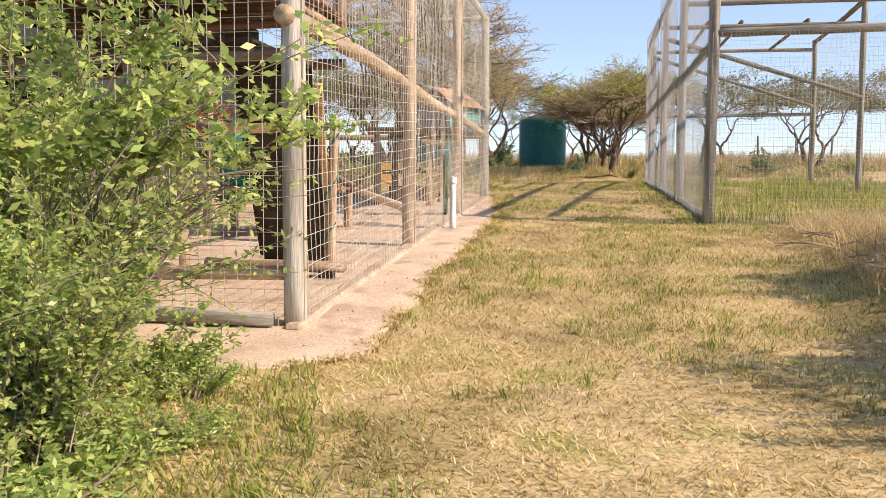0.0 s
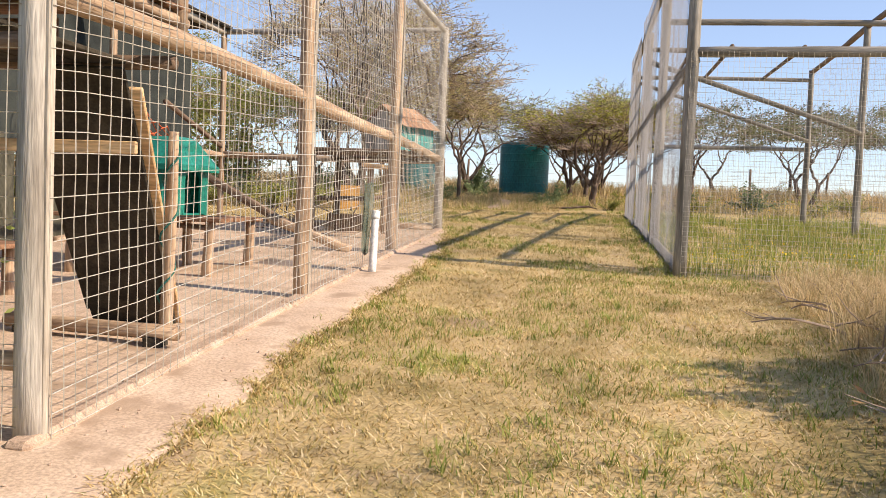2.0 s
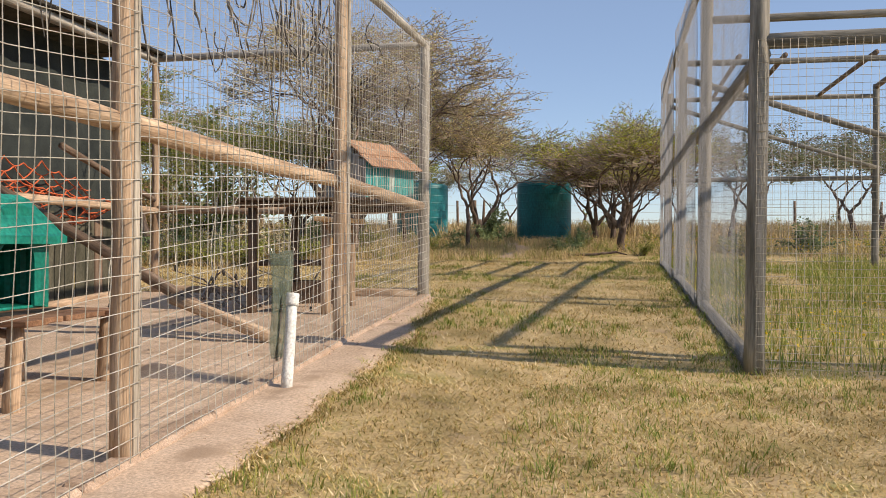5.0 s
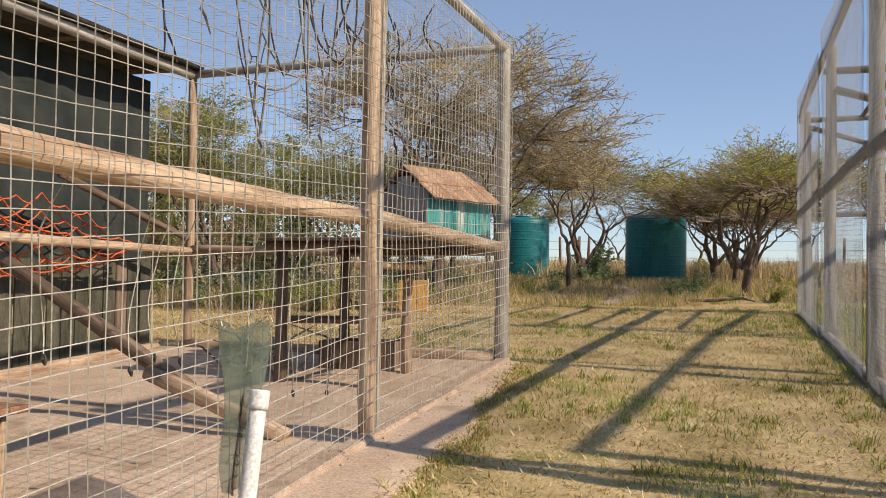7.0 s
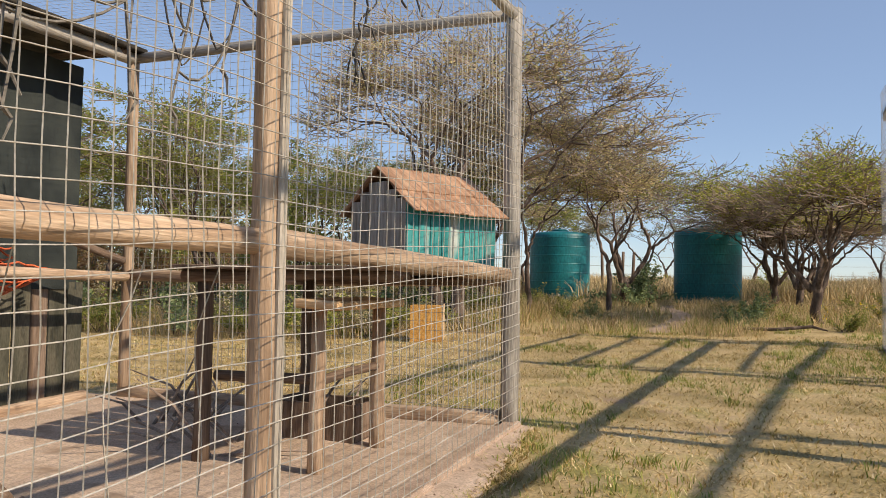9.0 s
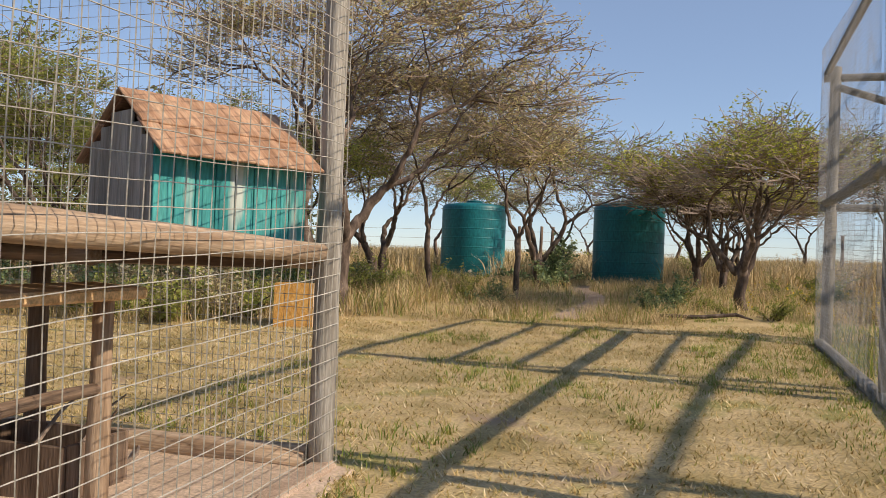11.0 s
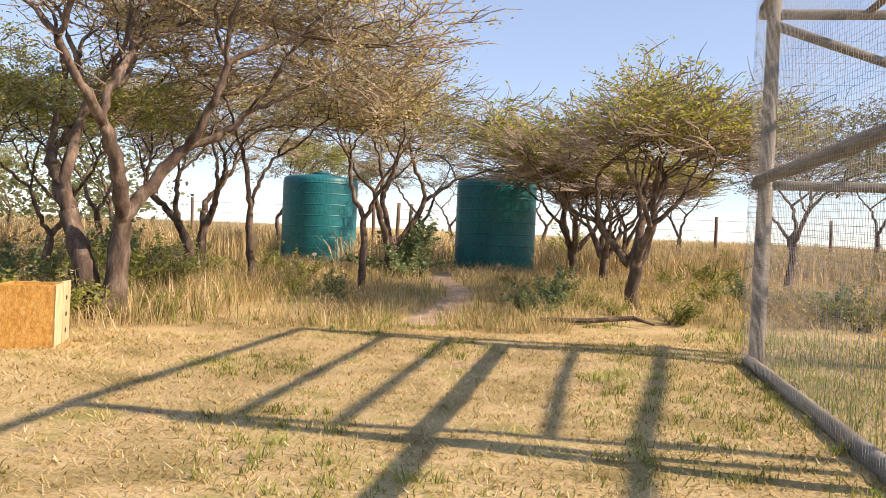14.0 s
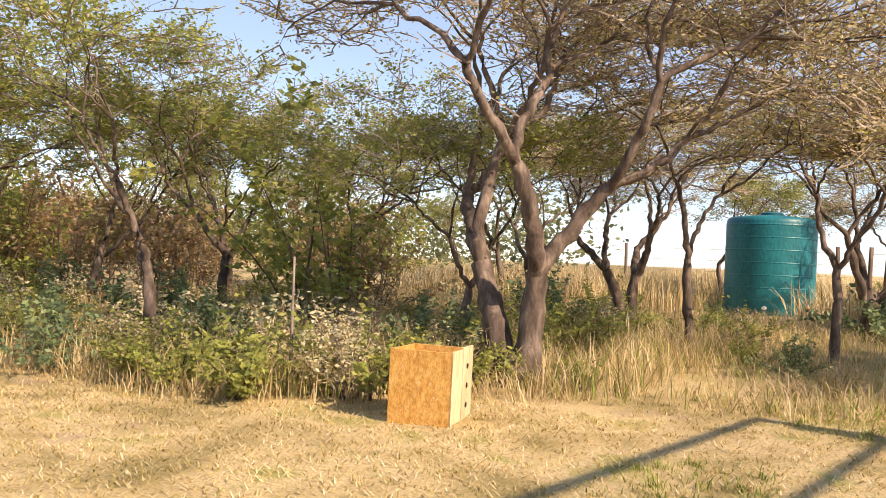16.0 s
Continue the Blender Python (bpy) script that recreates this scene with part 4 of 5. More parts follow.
for s in (-1, 1):
    slope_m = Euler((-s * math.atan2(0.36, 0.50), 0, 0)).to_matrix()
    roof_side = part("roof_slope", Geo().box((0, s * 0.25, 0.622), (0.98, 0.56, 0.01), slope_m, 0.003), M_PLANK_BROWN, hut, "", HM)
    for k in range(11):
        x = -0.51 + 1.02 * (k + 0.5) / 11
        for r_, (v0, v1) in enumerate(((0.0, 0.54), (0.46, 1.0))):
            y0, y1 = s * 0.50 * (1 - v0) , s * 0.50 * (1 - v1)
            z0, z1 = 0.46 + 0.36 * v0, 0.46 + 0.36 * v1
            c = (x + rnd(-0.006, 0.006), (y0 + y1) / 2, (z0 + z1) / 2 + 0.014 * r_)
            ln = math.hypot(y1 - y0, z1 - z0)
            part("roof_slat", Geo().box(c, (0.104, ln + rnd(0, 0.03), 0.016), Euler((-s * math.atan2(0.36, 0.50), rnd(-0.02, 0.02), rnd(-0.015, 0.015))).to_matrix(), 0.004), M_CANE, roof_side, "", HM)

st = thing("perch_table", (-2.85, 15.95, rise(-2.85, 15.95)), "small rough perch table of pale planks on log legs", "table", "rough log tables")
part("tabletop", Geo().box((-2.68, 15.70, 2.26), (0.34, 1.16, 0.06), Euler((0.01, 0.05, 0.03)).to_matrix(), 0.012), M_PLANK, st)
for x, y in ((-2.73, 15.30), (-2.67, 16.12)):
    pole("leg", (x, y, rise(x, y) - 0.04), (x, y, 2.23), 0.062, 0.05, M_POLE, st)
pole("stretcher", (-2.72, 15.34, 1.74), (-2.67, 16.1, 1.78), 0.035, 0.03, M_POLE_DARK, st)
pole("stretcher", (-3.62, 15.40, 1.72), (-2.74, 15.36, 1.74), 0.04, 0.035, M_POLE_DARK, st)
trough = thing("feed_trough", (-3.25, 16.35, rise(-3.25, 16.35)), "low dark wooden trough standing under the platform", "trough")
TZ = rise(-3.25, 16.35)
for y in (16.1, 16.6):
    part("side_board", Geo().box((-3.25, y, TZ + 0.17), (0.8, 0.03, 0.3), None, 0.006), M_POLE_DARK, trough)
for x in (-3.64, -2.86):
    part("end_board", Geo().box((x, 16.35, TZ + 0.17), (0.03, 0.46, 0.3), None, 0.006), M_POLE_DARK, trough)
part("bottom_board", Geo().box((-3.25, 16.35, TZ + 0.05), (0.74, 0.46, 0.025)), M_POLE_DARK, trough)

# ---- logs, rails and ropes inside the enclosure ----
slope = thing("sloping_log", (-2.7, 13.25, rise(-2.7, 13.25)), "long bark-stripped climbing log leaning up from the sand", "log")
pole("trunk", (-3.3, 13.28, 1.30), (-5.78, 13.36, 2.58), 0.062, 0.055, M_POLE_DARK, slope, bend=0.015)
pole("foot_log", (-2.45, 13.15, rise(-2.45, 13.15) + 0.05), (-3.62, 13.2, 1.42), 0.07, 0.06, M_POLE, slope, "paler lower log", bend=0.012)
perch = thing("climbing_rail", (-6.0, 15, rise(-6, 15)), "horizontal climbing poles at shoulder height beside the shelter", "climbing frame")
pole("pole", (-6.0, 12.9, 2.5), (-6.0, 17.15, 2.44), 0.055, 0.05, M_POLE, perch)
pole("pole", (-6.0, 14.9, 3.15), (-6.0, 17.1, 2.60), 0.045, 0.04, M_POLE_DARK, perch)

ham = thing("rope_hammock", (-6.2, 14.8, rise(-6.2, 14.8)), "orange knotted rope hammock net slung between climbing poles", "hammock")
g = Geo()
NU, NV = 16, 9
P = {}
for i in range(NU + 1):
    for j in range(NV + 1):
        u, v = i / NU, j / NV
        y = 13.2 + 3.2 * u
        x = -6.42 + 0.40 * v + 0.04 * math.sin(7 * u + 3 * v)
        z = 2.46 + 0.42 * max(0, v - 0.35) * (1 - u) - 0.36 * math.sin(math.pi * u) * math.sin(math.pi * min(1, v + 0.2)) + 0.03 * math.sin(11 * u + 5 * v)
        P[i, j] = Vector((x + 0.06 * ((i + j) % 2), y, z))
for i in range(NU):
    for j in range(NV):
        for a, b in (((i, j), (i + 1, j + 1)), ((i + 1, j), (i, j + 1))):
            if (i + j) % 2 == (0 if a[0] == i else 1):
                g.tube([P[a], (P[a] + P[b]) / 2 - Vector((0, 0, 0.012)), P[b]], [0.010] * 3, 4, cap=False)
part("net", g, M_ORANGE, ham, "orange rope net")
g = Geo()                                       # the end of the net hanging in front of the pole
Q = {(i, j): Vector((-6.44 + 0.05 * ((i + j) % 2), 13.0 + 3.1 * i / 18, 2.48 + (0.47 - 0.25 * max(0, i - 13) / 5) * j / 5 + 0.03 * math.sin(1.7 * i))) for i in range(19) for j in range(6)}
for i in range(18):
    for j in range(5):
        a, b = ((i, j), (i + 1, j + 1)) if (i + j) % 2 else ((i + 1, j), (i, j + 1))
        g.tube([Q[a], (Q[a] + Q[b]) / 2 - Vector((0, 0, 0.015)), Q[b]], [0.010] * 3, 4, cap=False)
part("net_end", g, M_ORANGE, ham, "orange rope net")

rn = thing("rope_tangle", (-3.2, 12, 4.3), "tattered dark rope ends hanging from the cage roof", "ropes")
R2 = random.Random(5)
for k in range(34):
    x, y = R2.uniform(-4.6, -2.2), R2.uniform(9.0, 16.4)
    z = roof_z(y) + 0.03
    ln = R2.uniform(0.25, 0.85)
    if k % 3 == 0:
        x2, y2 = x + R2.uniform(-0.6, 0.6), y + R2.uniform(-0.8, 0.8)
        pts = [(x + (x2 - x) * u, y + (y2 - y) * u, z - 0.9 * ln * math.sin(math.pi * u) + 0.02 * math.sin(20 * u)) for u in np.linspace(0, 1, 12)]
    else:
        pts = [(x + 0.05 * math.sin(5 * u + k), y + 0.07 * math.sin(4 * u + 2 * k), z - ln * u) for u in np.linspace(0, 1, 8)]
        tail = pts[-1]
        part("strand", Geo().tube([pts[5], (tail[0] + 0.05, tail[1] + 0.05, tail[2] + 0.08), (tail[0] + 0.1, tail[1] + 0.03, tail[2] - 0.05)], [0.008] * 3, 4), M_ROPE, rn)
    part("strand", Geo().tube(pts, [0.009] * len(pts), 4), M_ROPE, rn)

M_ROPE_GREY = mat("grey_rope", [(0.13, 0.12, 0.10), (0.24, 0.22, 0.19)], 20, rough=0.9)
net = thing("ragged_rope_net", (FX - 0.15, 11.5, roof_z(11.5)), "ragged grey rope net with torn strands hanging behind the mesh", "rope net")
RN = random.Random(17)
drops = []
for k in range(15):
    y0 = 9.75 + k * 0.255 + RN.uniform(-0.06, 0.06)
    ln = RN.uniform(0.7, 1.7) if k % 4 else RN.uniform(0.3, 0.6)
    ph = RN.uniform(0, 6)
    drops.append([(FX - 0.16 + 0.05 * math.sin(3 * u + ph), y0 + 0.10 * math.sin(2.6 * u + ph) * u, roof_z(y0) - 0.04 - ln * u) for u in np.linspace(0, 1, 10)])
    part("strand", Geo().tube(drops[-1], [0.0065] * 10, 4), M_ROPE_GREY, net)
    e = drops[-1][-1]
    part("torn_end", Geo().tube([e, (e[0], e[1] + 0.04, e[2] - 0.03), (e[0], e[1] + RN.uniform(-0.05, 0.1), e[2] - 0.11)], [0.011, 0.008, 0.004], 5), M_ROPE_GREY, net)
for k in range(14):
    for q in (2, 4, 6, 8):
        if RN.random() < 0.62:
            a, b = Vector(drops[k][q]), Vector(drops[k + 1][min(9, q + RN.choice((-1, 0, 1)))])
            sag = RN.uniform(0.02, 0.12)
            part("strand", Geo().tube([a.lerp(b, u) - Vector((0, 0, 4 * sag * u * (1 - u))) for u in np.linspace(0, 1, 6)], [0.006] * 6, 4), M_ROPE_GREY, net)

dw = thing("dangling_wires", (-2.2, 12, 2.55), "loose wire ends with knots hanging from the cage rail", "wires")
for y, z in ((11.18, 1.70), (11.33, 1.75), (11.52, 1.71), (12.2, 1.6), (12.75, 1.40), (13.28, 1.34), (10.6, 1.8), (9.9, 1.6)):
    pts = [(-2.06 - 0.14 * min(1, 3 * u) + 0.012 * math.sin(9 * u + y), y + 0.03 * math.sin(6 * u + 5 * y), 2.56 + (z - 2.56) * u) for u in np.linspace(0, 1, 10)]
    wire_ob = part("wire", Geo().tube(pts, [0.0035] * 10, 4), M_WIRE, dw)
    part("knot", Geo().tube([(pts[-1][0], pts[-1][1], z + 0.02), (pts[-1][0], pts[-1][1], z), (pts[-1][0], pts[-1][1] + 0.01, z - 0.025)], [0.008, 0.014, 0.006], 6), M_ROPE, wire_ob)

pipe = thing("plastic_pipe", (-2.0, 11.95, rise(-2, 11.95)), "white plastic pipe standing at the fence foot", "pipe")
pole("tube", (-1.71, 11.36, rise(-1.7, 11.36) - 0.03), (-1.73, 11.53, 1.54), 0.042, 0.042, M_PVC, pipe, bend=0.0, n=16)
pole("coupling", (-1.73, 11.52, 1.50), (-1.73, 11.54, 1.59), 0.05, 0.05, M_PVC, pipe, bend=0.0, n=16)
cl = thing("mesh_rag", (-2.1, 12.1, rise(-2.1, 12.1)), "torn green mesh cloth tied to the fence wire", "cloth")
g = Geo()
for j in range(13):
    v = j / 12
    wd = 0.25 - 0.17 * v + 0.02 * math.sin(9 * v)
    for i in range(9):
        u = i / 8 * 2 - 1
        g.v.append((-1.828 + 0.02 * math.sin(6 * u + 5 * v), 11.555 - 0.06 * v + u * wd, 1.90 - 0.80 * v + 0.03 * u * u * (1 - v) + 0.015 * math.sin(5 * u)))
g.f = [(j * 9 + i, j * 9 + i + 1, j * 9 + 10 + i, j * 9 + 9 + i) for j in range(12) for i in range(8)]
n0 = len(g.v)
g.v += [(x - 0.004, y, z) for x, y, z in g.v]
g.f += [tuple(n0 + q for q in f[::-1]) for f in g.f]
part("rag", g, M_MESHCLOTH, cl, smooth=True)
for y, z in ((11.32, 1.91), (11.79, 1.91), (11.48, 1.25)):
    part("wire_tie", Geo().tube([(-1.84 + 0.03 * math.cos(w), y + 0.004 * w, z + 0.03 * math.sin(w)) for w in np.linspace(0, 6.28, 9)], [0.003] * 9, 4), M_WIRE, cl)

# ---- plywood box on the lawn ----
bx = thing("plywood_box", (-5.45, 23.98, rise(-5.45, 23.98) - 0.05), "upright orange chipboard box with drilled side standing on the grass", "box", turn=18)
BM = world_of(bx) @ Matrix.Diagonal((0.97, 1.0, 0.89, 1))
part("front_panel", Geo().box((0, -0.285, 0.37), (0.58, 0.02, 0.74), None, 0.003), M_OSB, bx, "orange chipboard", BM)
part("back_panel", Geo().box((0, 0.285, 0.37), (0.58, 0.02, 0.74), None, 0.003), M_OSB, bx, "", BM)
part("side_panel", Geo().box((-0.279, 0, 0.37), (0.02, 0.545, 0.74), None, 0.003), M_OSB, bx, "", BM)
M_PINE = mat("pale_pine", [(0.52, 0.36, 0.20), (0.62, 0.45, 0.27), (0.68, 0.52, 0.33)], 8, (1, 1, 0.12), 0.7, 0.3, 60, per=0.06)
part("side_board", Geo().box((0.281, -0.155, 0.375), (0.022, 0.28, 0.75), None, 0.003), M_PINE, bx, "pale pine board", BM)
holed = part("side_board", Geo().box((0.284, 0.14, 0.385), (0.022, 0.29, 0.77), None, 0.003), M_PINE, bx, "pale pine board with three holes", BM)
# no openings cut: black plugs paint the shade inside the drilled holes
for z in (0.2, 0.39, 0.58):
    part("hole", Geo().tube([(0.270, 0.12, z), (0.2965, 0.12, z)], [0.03, 0.03], 14), M_BLACK, holed, "drilled hole with its inner shade painted as a black disc", BM)
part("bottom_panel", Geo().box((0, 0, 0.02), (0.53, 0.54, 0.02)), M_OSB, bx, "", BM)


# ---- bushes ----
def shrub(seed, h, w, n_stem, n_leaf, size, leaf, bark, twiggy=1.0, ratio=0.45, low=0.1, side=2, lean=(0, 0)):
    """Stems fanning out of the ground with side shoots, and leaves set along the shoots."""
    R = random.Random(seed)
    g, spots = Geo(), []
    for s in range(n_stem):
        a, tilt = R.uniform(0, 6.283), R.uniform(0.1, 0.95)
        p = Vector((R.uniform(-0.2, 0.2) * w, R.uniform(-0.2, 0.2) * w, -0.05))
        d = Vector((math.cos(a) * tilt * w / h + lean[0], math.sin(a) * tilt * w / h + lean[1], 1)).normalized()
        ln = h * R.uniform(0.6, 1.1)
        pts = [p.copy()]
        for i in range(7):
            d = (d + Vector((R.uniform(-1, 1), R.uniform(-1, 1), R.uniform(-0.9, 0.4))) * 0.22).normalized()
            p = p + d * (ln / 7)
            p.z = max(p.z, 0.03)
            pts.append(p.copy())
            for q in range(side if i > 0 else 1):
                sd = (d + Vector((R.uniform(-1, 1), R.uniform(-1, 1), R.uniform(-0.6, 0.7))) * 1.1).normalized()
                sl = ln * R.uniform(0.12, 0.32)
                sp = [p.copy(), p + sd * sl * 0.5 + Vector((0, 0, -0.01)), p + sd * sl + Vector((0, 0, -0.06 * sl))]
                if R.random() < twiggy:
                    g.tube(sp, [0.005, 0.0035, 0.002], 3, cap=False)
                for u in np.linspace(0.1, 1, 9):
                    spots.append(tuple(sp[0].lerp(sp[1], u * 2) if u < 0.5 else sp[1].lerp(sp[2], u * 2 - 1)))
        r0 = 0.016 * R.uniform(0.6, 1.3)
        g.tube(pts, [r0 * (1 - 0.85 * i / 7) for i in range(8)], 4, cap=False)
    rs = np.random.RandomState(seed)
    S = np.array([q for q in spots if q[2] > low])
    pts = S[rs.randint(0, len(S), n_leaf)] + rs.normal(size=(n_leaf, 3)) * 0.022 * (size / 0.05)
    return g.mesh("branchwork", bark, True), leaves_mesh("foliage", pts, size, leaf, ratio, 0.55, seed)


def plant_shrub(kind, x, y, turn, scale, label, group="", name="bush"):
    t = thing(name, (x, y, rise(x, y)), label, "bush", group)
    t.matrix_basis = pose(x, y, rise(x, y), 0, 0, turn) @ Matrix.Diagonal((scale, scale, scale, 1))
    for nm, me in zip(("branchwork", "foliage"), kind):
        tagged(new(nm, me), kind="stuff").parent = t
    return t


S_FRONT = shrub(3, 2.25, 1.0, 24, 9500, 0.060, L_BUSH, M_BARK_PALE, 0.8, 0.45, 0.15, 3)
S_ARCH = shrub(6, 2.1, 0.5, 10, 4200, 0.062, L_BUSH, M_BARK_PALE, 0.9, 0.45, 1.25, 4, (0.22, 0.0))
S_FOOT = shrub(9, 0.5, 0.8, 20, 2600, 0.05, L_BUSH, M_BARK_PALE, 0.25, 0.4, 0.02, 2)
S_THORN = shrub(8, 1.0, 0.7, 28, 8000, 0.042, L_BUSH, M_BARK_PALE, 1.0, 0.55, 0.3, 3)
S_DRY = shrub(14, 0.65, 0.75, 12, 1100, 0.085, L_STRAW, M_BARK_PALE, 0.45, 0.1, 0.03, 2)
S_BROWN = shrub(15, 1.0, 0.75, 26, 3200, 0.06, L_RUST, M_BARK_PALE, 1.0, 0.2, 0.03, 3)
S_DARK = shrub(19, 0.95, 0.9, 11, 1400, 0.068, L_DARKBUSH, M_BARK, 0.15, 0.6, 0.05)
S_OLIVE = shrub(27, 0.75, 0.9, 11, 1300, 0.062, L_GREEN, M_BARK, 0.15, 0.5, 0.05)
plant_shrub(S_FRONT, -2.75, 3.45, 0, 1.0, "tall leafy green shrub crowding the cage corner", name="shrub")
plant_shrub(S_FRONT, -3.45, 4.1, 130, 1.0, "tall leafy green shrub crowding the cage corner", name="shrub")
plant_shrub(S_FRONT, -2.95, 4.6, 250, 0.75, "tall leafy green shrub crowding the cage corner", name="shrub")
plant_shrub(S_FRONT, -2.12, 3.15, 70, 0.6, "waist-high leafy green shrub at the lawn's edge", name="shrub")
plant_shrub(S_FRONT, -2.5, 3.6, 200, 0.62, "waist-high leafy green shrub at the lawn's edge", name="shrub")
plant_shrub(S_FRONT, -2.25, 2.85, 310, 0.5, "waist-high leafy green shrub at the lawn's edge", name="shrub")
plant_shrub(S_ARCH, -2.6, 3.65, 0, 1.0, "arching leafy green shrub reaching over the sand", name="shrub")
for x, y, a, s in ((-2.05, 3.3, 50, 0.8), (-1.95, 2.7, 170, 0.9), (-1.75, 3.55, 250, 0.5), (-2.7, 2.9, 20, 1.2), (-2.0, 4.2, 310, 0.6), (-2.5, 4.4, 100, 1.0)):
    plant_shrub(S_FOOT, x, y, a, s, "low leafy green weeds at the shrub's foot", "foot undergrowth")
for x, y, a, s in ((3.4, 7.6, 0, 1.15), (3.75, 7.0, 90, 1.2), (2.85, 5.3, 200, 0.8)):
    plant_shrub(S_THORN, x, y, a, s, "thorny green bush on the grassy bank", "bank bushes")
for x, y, a, s in ((2.4, 4.85, 10, 1.0), (2.55, 4.15, 120, 1.0), (2.85, 5.6, 240, 0.7)):
    plant_shrub(S_BROWN, x, y, a, s, "dry brown twiggy bush on the edge of the lawn", "dry bank bushes")
for i, (x, y, s) in enumerate(((2.9, 4.3, 0.8), (2.9, 5.2, 0.7), (2.65, 7.2, 0.4), (2.75, 8.2, 0.45), (2.85, 9.4, 0.5), (3.3, 8.0, 1.1), (3.5, 5.4, 1.0), (2.9, 3.4, 1.2), (3.6, 9.2, 1.0), (2.95, 10.6, 0.6))):
    plant_shrub(S_DRY, x, y, i * 71, s, "dry straw-coloured twiggy bush on the bank", "dry bank bushes")
S_TALL = shrub(33, 2.4, 1.3, 11, 1900, 0.115, L_GREEN, M_BARK, 0.1, 0.5, 0.1)
S_TALLDRY = shrub(35, 2.0, 1.2, 12, 1500, 0.10, L_RUST, M_BARK_PALE, 0.3, 0.4, 0.1)
S_SEED = shrub(51, 0.75, 0.6, 12, 900, 0.055, L_SEED, M_BARK_PALE, 0.3, 0.5, 0.15)
RH = random.Random(77)


def thicket_edge(x):
    """Where the mown lawn ends and the thicket's undergrowth begins."""
    return float(np.interp(x, (-16, -10.2, -7.7, -6.4, -5.9, -5.0, -3.5, 0), (22.4, 22.7, 23.0, 23.9, 24.8, 25.2, 26.1, 26.8)))


for i in range(40):
    y = RH.uniform(27, 44)
    x = -1 - (y - 18) * RH.uniform(0.85, 2.1)
    plant_shrub(S_TALLDRY if i % 3 != 1 else S_TALL, x, y, i * 41, RH.uniform(0.8, 1.4), "tall scrub filling the back of the thicket", "thicket scrub")
for i in range(12):
    y = RH.uniform(25.5, 32)
    x = -1 - (y - 18) * RH.uniform(1.55, 2.2)
    plant_shrub(S_TALLDRY if i % 3 else S_TALL, x, y, i * 59, RH.uniform(1.0, 1.5), "tall scrub filling the back of the thicket", "thicket scrub")
for i in range(26):
    y = RH.uniform(38, 54)
    x = -1 - (y - 18) * RH.uniform(0.8, 2.1)
    plant_shrub(S_TALLDRY if i % 2 == 0 else S_TALL, x, y, i * 47, RH.uniform(1.1, 1.8), "tall scrub filling the back of the thicket", "thicket scrub")
for i in range(105):
    x = RH.uniform(-18, -6.0)
    y = thicket_edge(x) + 0.5 + RH.uniform(0, 1) ** 1.9 * 8
    plant_shrub((S_DARK, S_OLIVE, S_DRY, S_OLIVE, S_SEED)[i % 5], x, y, i * 53, RH.uniform(0.75, 1.3), "low dark-green undergrowth beneath the thicket", "undergrowth")
for i, (x, y, s, k) in enumerate(((-3.3, 33.2, 1.45, 0), (-3.0, 32.6, 1.1, 0), (-4.6, 30.5, 0.8, 1), (-5.6, 31, 0.9, 1), (-6.3, 29.6, 1.0, 1), (-4.0, 28.6, 0.6, 1), (-0.6, 27.9, 0.5, 0), (0.1, 28.8, 0.5, 1), (-6.5, 26.5, 0.6, 0), (-5.0, 26.2, 0.6, 1), (2.2, 30.2, 0.7, 1), (-8.5, 33.5, 1.2, 1), (1.9, 31.8, 0.8, 1), (4.0, 28.2, 0.9, 1), (5.5, 28.6, 1.0, 0), (7.2, 28.0, 1.0, 1), (8.6, 29, 1.1, 1), (3.0, 34, 1.0, 1), (10.5, 27.5, 1.1, 0), (9.5, 22, 1.0, 1), (12, 24, 1.2, 0))):
    plant_shrub(S_DARK if k == 0 else S_OLIVE, x, y, i * 97, s, "green shrub among the dry grass", "grove shrubs")


for i in range(46):
    x = RH.uniform(-8.5, 6.5)
    y = 26.9 + RH.uniform(0, 1) ** 1.3 * 7 + (0.9 if x > -0.5 else 0)
    if abs(x + 2.0 + 0.08 * (y - 27)) > 0.8:
        plant_shrub((S_OLIVE, S_DRY, S_DARK, S_DRY)[i % 4], x, y, i * 61, RH.uniform(0.35, 0.8), "small scrubby bush in the dry grass", "grove scrub")


for i in range(30):
    x, y = RH.uniform(-10, 12), RH.uniform(39.5, 46)
    if abs(x + 6.6) > 1.6:
        plant_shrub((S_DRY, S_OLIVE, S_DRY)[i % 3], x, y, i * 83, RH.uniform(0.9, 1.7), "straggling dry bush in the open field", "field bushes")


